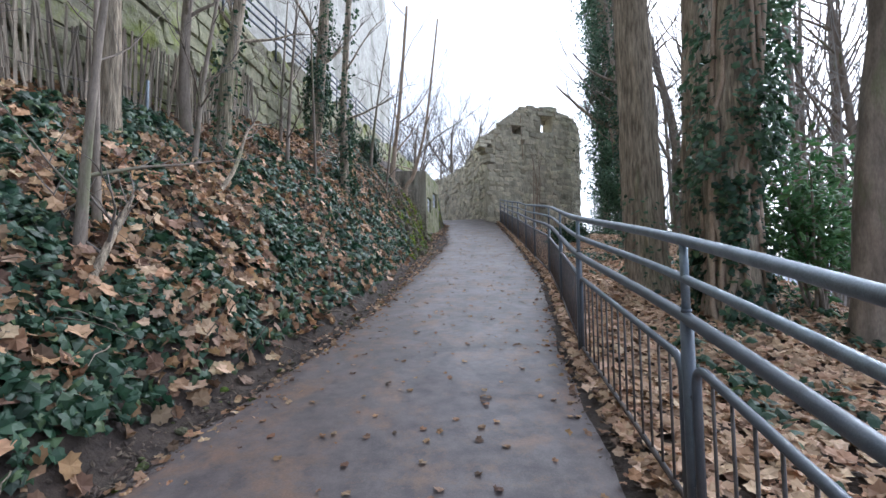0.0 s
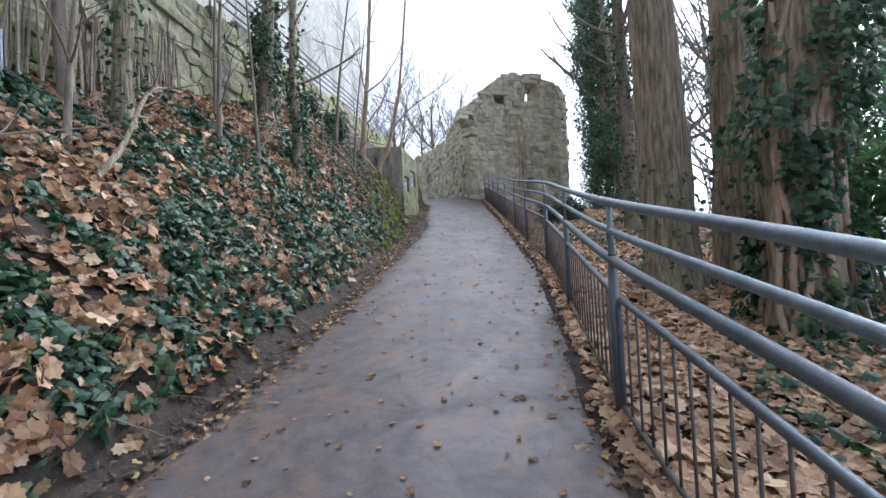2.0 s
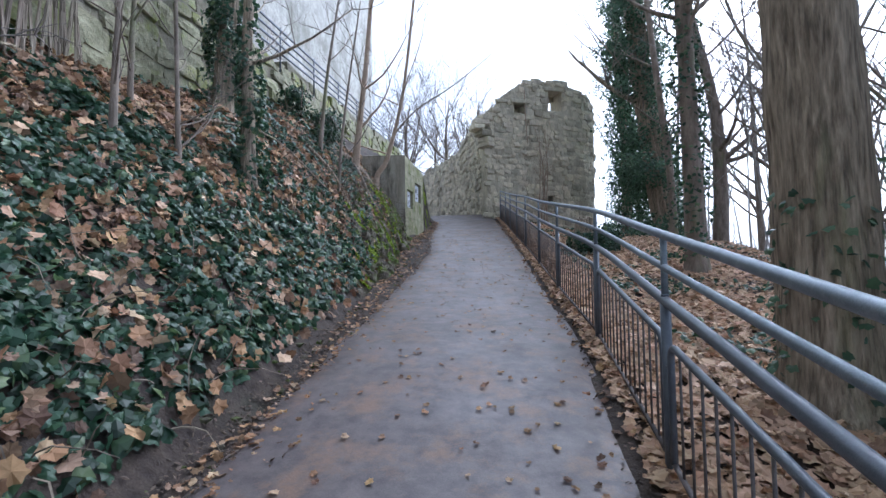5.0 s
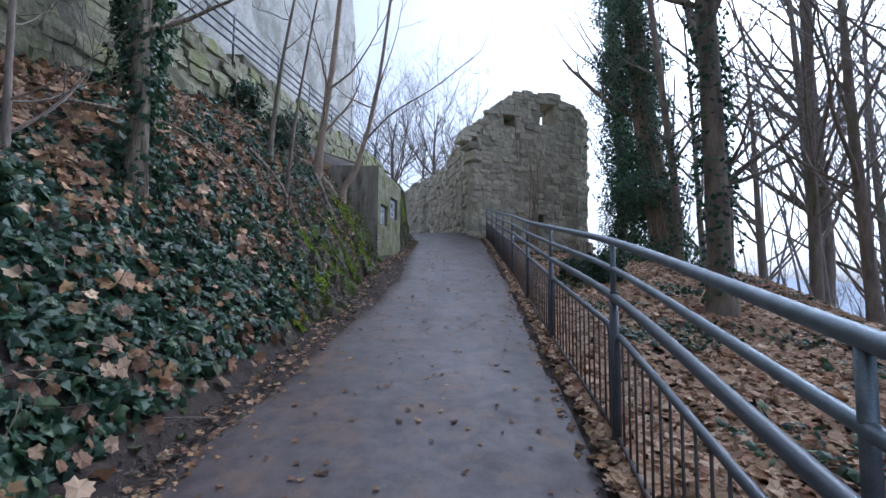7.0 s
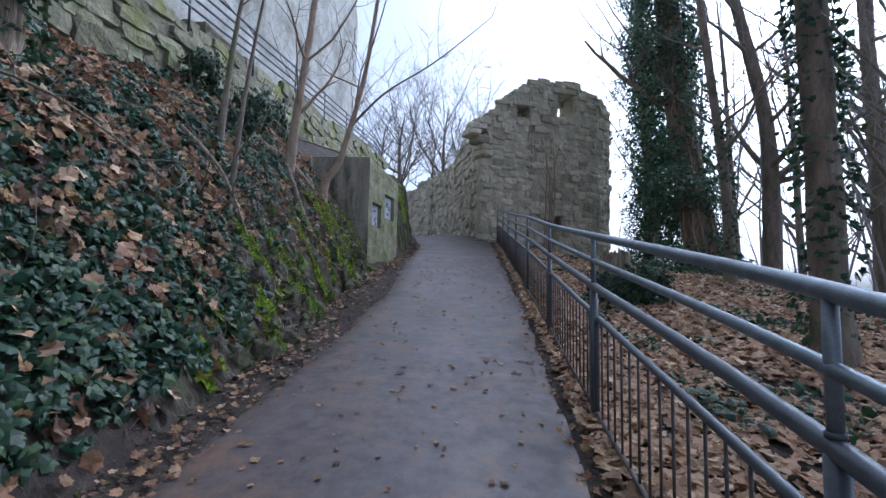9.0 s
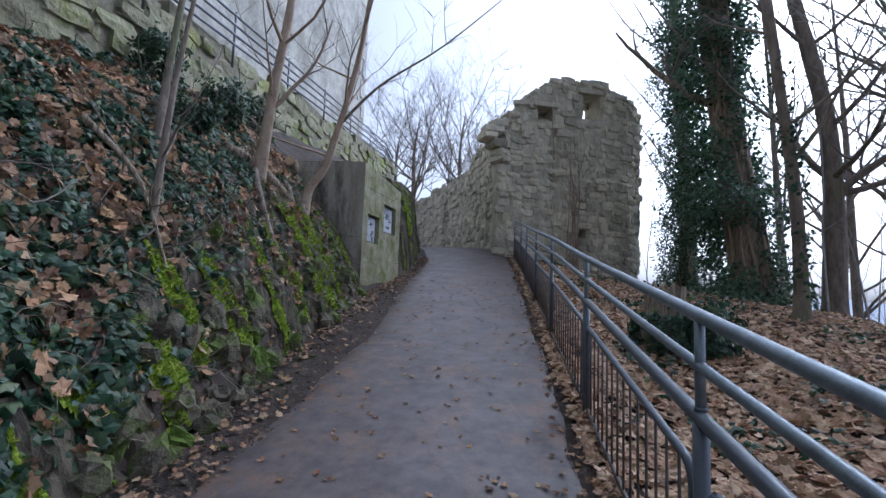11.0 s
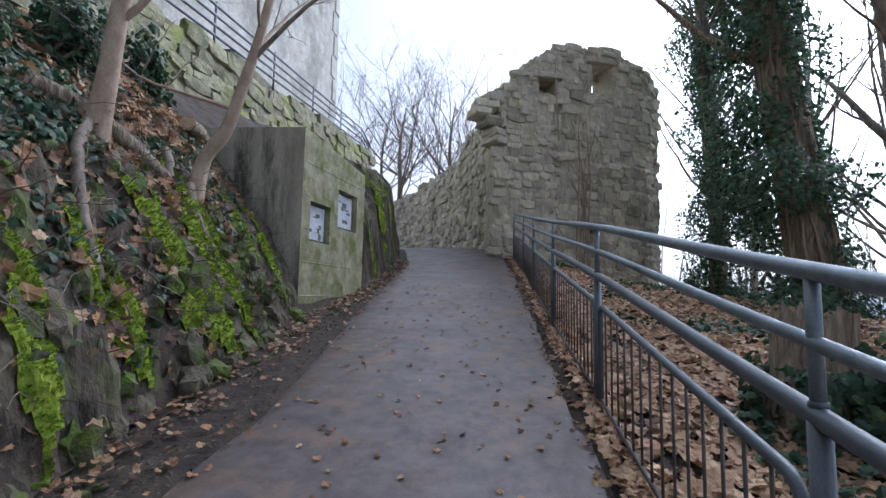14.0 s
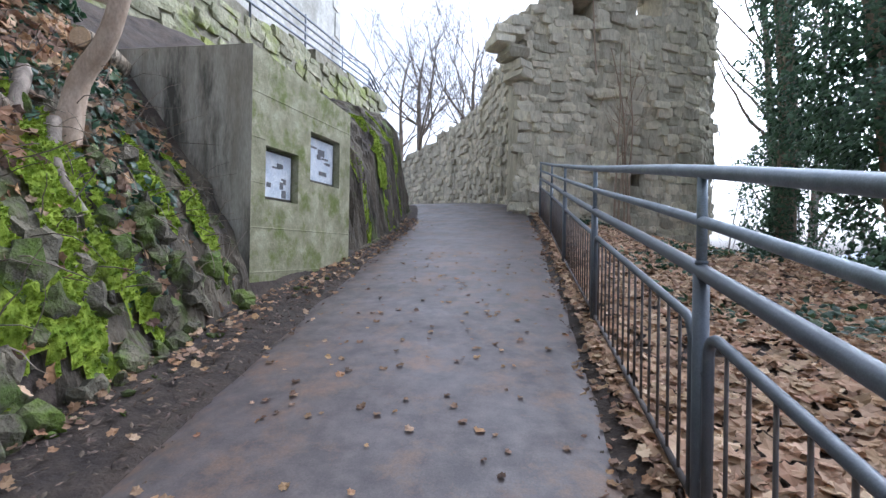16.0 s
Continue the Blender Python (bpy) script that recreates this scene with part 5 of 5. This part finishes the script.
def on_dirt():
    y = rng_.uniform(-5.0, 22)
    u = rng_.random()
    if u < 0.75:
        return toe_x(y) + rng_.uniform(-0.1, 0.25) + (edge_x(y) - toe_x(y)) * rng_.random(), y
    return rail_x(y) - 0.12 + rng_.normal(0, 0.12), y


tagged(part("bark_debris", cover(8500, on_dirt, lambda x, y: True, lambda x, y: 0.02 + 0.02 * rng_.random(), OVAL, 0.04, 0.3), DEBRIS), "fine twig and bark debris along the path edge", "debris", kind="stuff")
mid = cover(800, lambda: (rng_.uniform(-1.3, 1.1), rng_.uniform(-5, 18)), lambda x, y: edge_x(y) < x < rail_x(y), lambda x, y: 0.052 + 0.03 * math.sin(math.pi * min(1.0, max(0.0, (x - edge_x(y)) / (rail_x(y) - 0.13 - edge_x(y))))), MAPLE, 0.05, 0.1)
tagged(part("leaf_scatter_on_asphalt", mid, LEAF), "few small leaves flattened on damp asphalt", "fallen leaves", kind="stuff")

# larger single leaves lying on top
leaf_meshes = [mesh_of("leaf", *maple_leaf(c), LEAF_ONE) for c in (0.15, 0.3, 0.5, -0.3)]
made = 0
while made < 280:
    x, y = on_bank()
    if y > 8.8 or patch(x, y) > 0.35 or (2 < y < 7 and toe_x(y) - x < 1.3 and rng_.random() < 0.6):
        continue
    ob = new("leaf", leaf_meshes[made % 4])
    ob.parent, ob.matrix_parent_inverse = litter, litter.matrix_basis.inverted()
    n = slope_normal(x, y)
    size = rng_.uniform(0.11, 0.2)
    ob.matrix_basis = Matrix.Translation((x, y, land(x, y) + rng_.uniform(0.09, 0.17))) @ n.to_track_quat("Z", "Y").to_matrix().to_4x4() @ Euler((rng_.normal(0, 0.3), rng_.normal(0, 0.3), rng_.uniform(0, 6.28))).to_matrix().to_4x4() @ Matrix.Diagonal((size, size, size, 1))
    made += 1

# dry stalks and runners on the bank
geo, rnd = Geo(), random.Random(31)
for k in range(760):
    y = rnd.uniform(-4, 14.5) if k < 420 else rnd.uniform(8, 14.8)
    x = toe_x(y) - (rnd.uniform(0.05, 2.8) if k < 420 else rnd.uniform(0.1, 1.3))
    line = limb_line((x, y, land(x, y)), (rnd.uniform(-0.2, 0.9), rnd.uniform(-0.7, 0.7), rnd.uniform(-0.1, 0.9)), rnd.uniform(0.2, 0.75), 5, 0.35, rnd, -0.12)
    geo.add(sweep(line, [0.006, 0.006, 0.005, 0.004, 0.003, 0.002], 3, caps=False))
tagged(part("dry_stalks", geo.vf(), STEM), "thin dry tan stalks and runners on the bank", "stalks", kind="stuff")
# small stones and crumbs at the foot of the bank
geo = Geo()
for k in range(260):
    y = rnd.uniform(-4, 17)
    x = toe_x(y) + rnd.uniform(-0.1, 0.45)
    s = rnd.uniform(0.012, 0.05)
    geo.add(moved(blob(k % 9, (1, 0.8, 0.6), 0.5, 1), Matrix.Translation((x, y, land(x, y) + s * 0.3)) @ Matrix.Diagonal((s, s, s, 1))))
tagged(part("small_stones", geo.vf(), ROCK), "small stones and crumbs along the bank foot", "stones", kind="stuff")

# hill backdrop across the valley, its haze painted as pale blue and glow
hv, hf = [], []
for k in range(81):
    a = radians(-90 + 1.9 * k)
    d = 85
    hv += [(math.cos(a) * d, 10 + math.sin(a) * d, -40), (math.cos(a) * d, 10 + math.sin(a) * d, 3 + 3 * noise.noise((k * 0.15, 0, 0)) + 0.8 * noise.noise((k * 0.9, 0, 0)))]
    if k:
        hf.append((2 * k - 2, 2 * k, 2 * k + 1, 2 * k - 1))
tagged(part("backdrop_hills", (hv, hf), HAZE), "hill backdrop with valley haze painted in, faintly glowing", "hills", kind="structure")


# ---- single stones of the walls, last ----
stone_parts(terrace, wall_stones, WALLSTONE, WALLSTONE_JOIN, lambda q: abs(q[2] - 12 - 13.5) + 0.6 * abs(q[3] - 6))
stone_parts(tower, tower_stones, STONE, STONE_JOIN, lambda q: abs(q[2] - 2.8) + 0.8 * abs(q[3] - 8.0))
stone_parts(curtain, curtain_stones, STONE, STONE_JOIN, lambda q: q[2], 120)
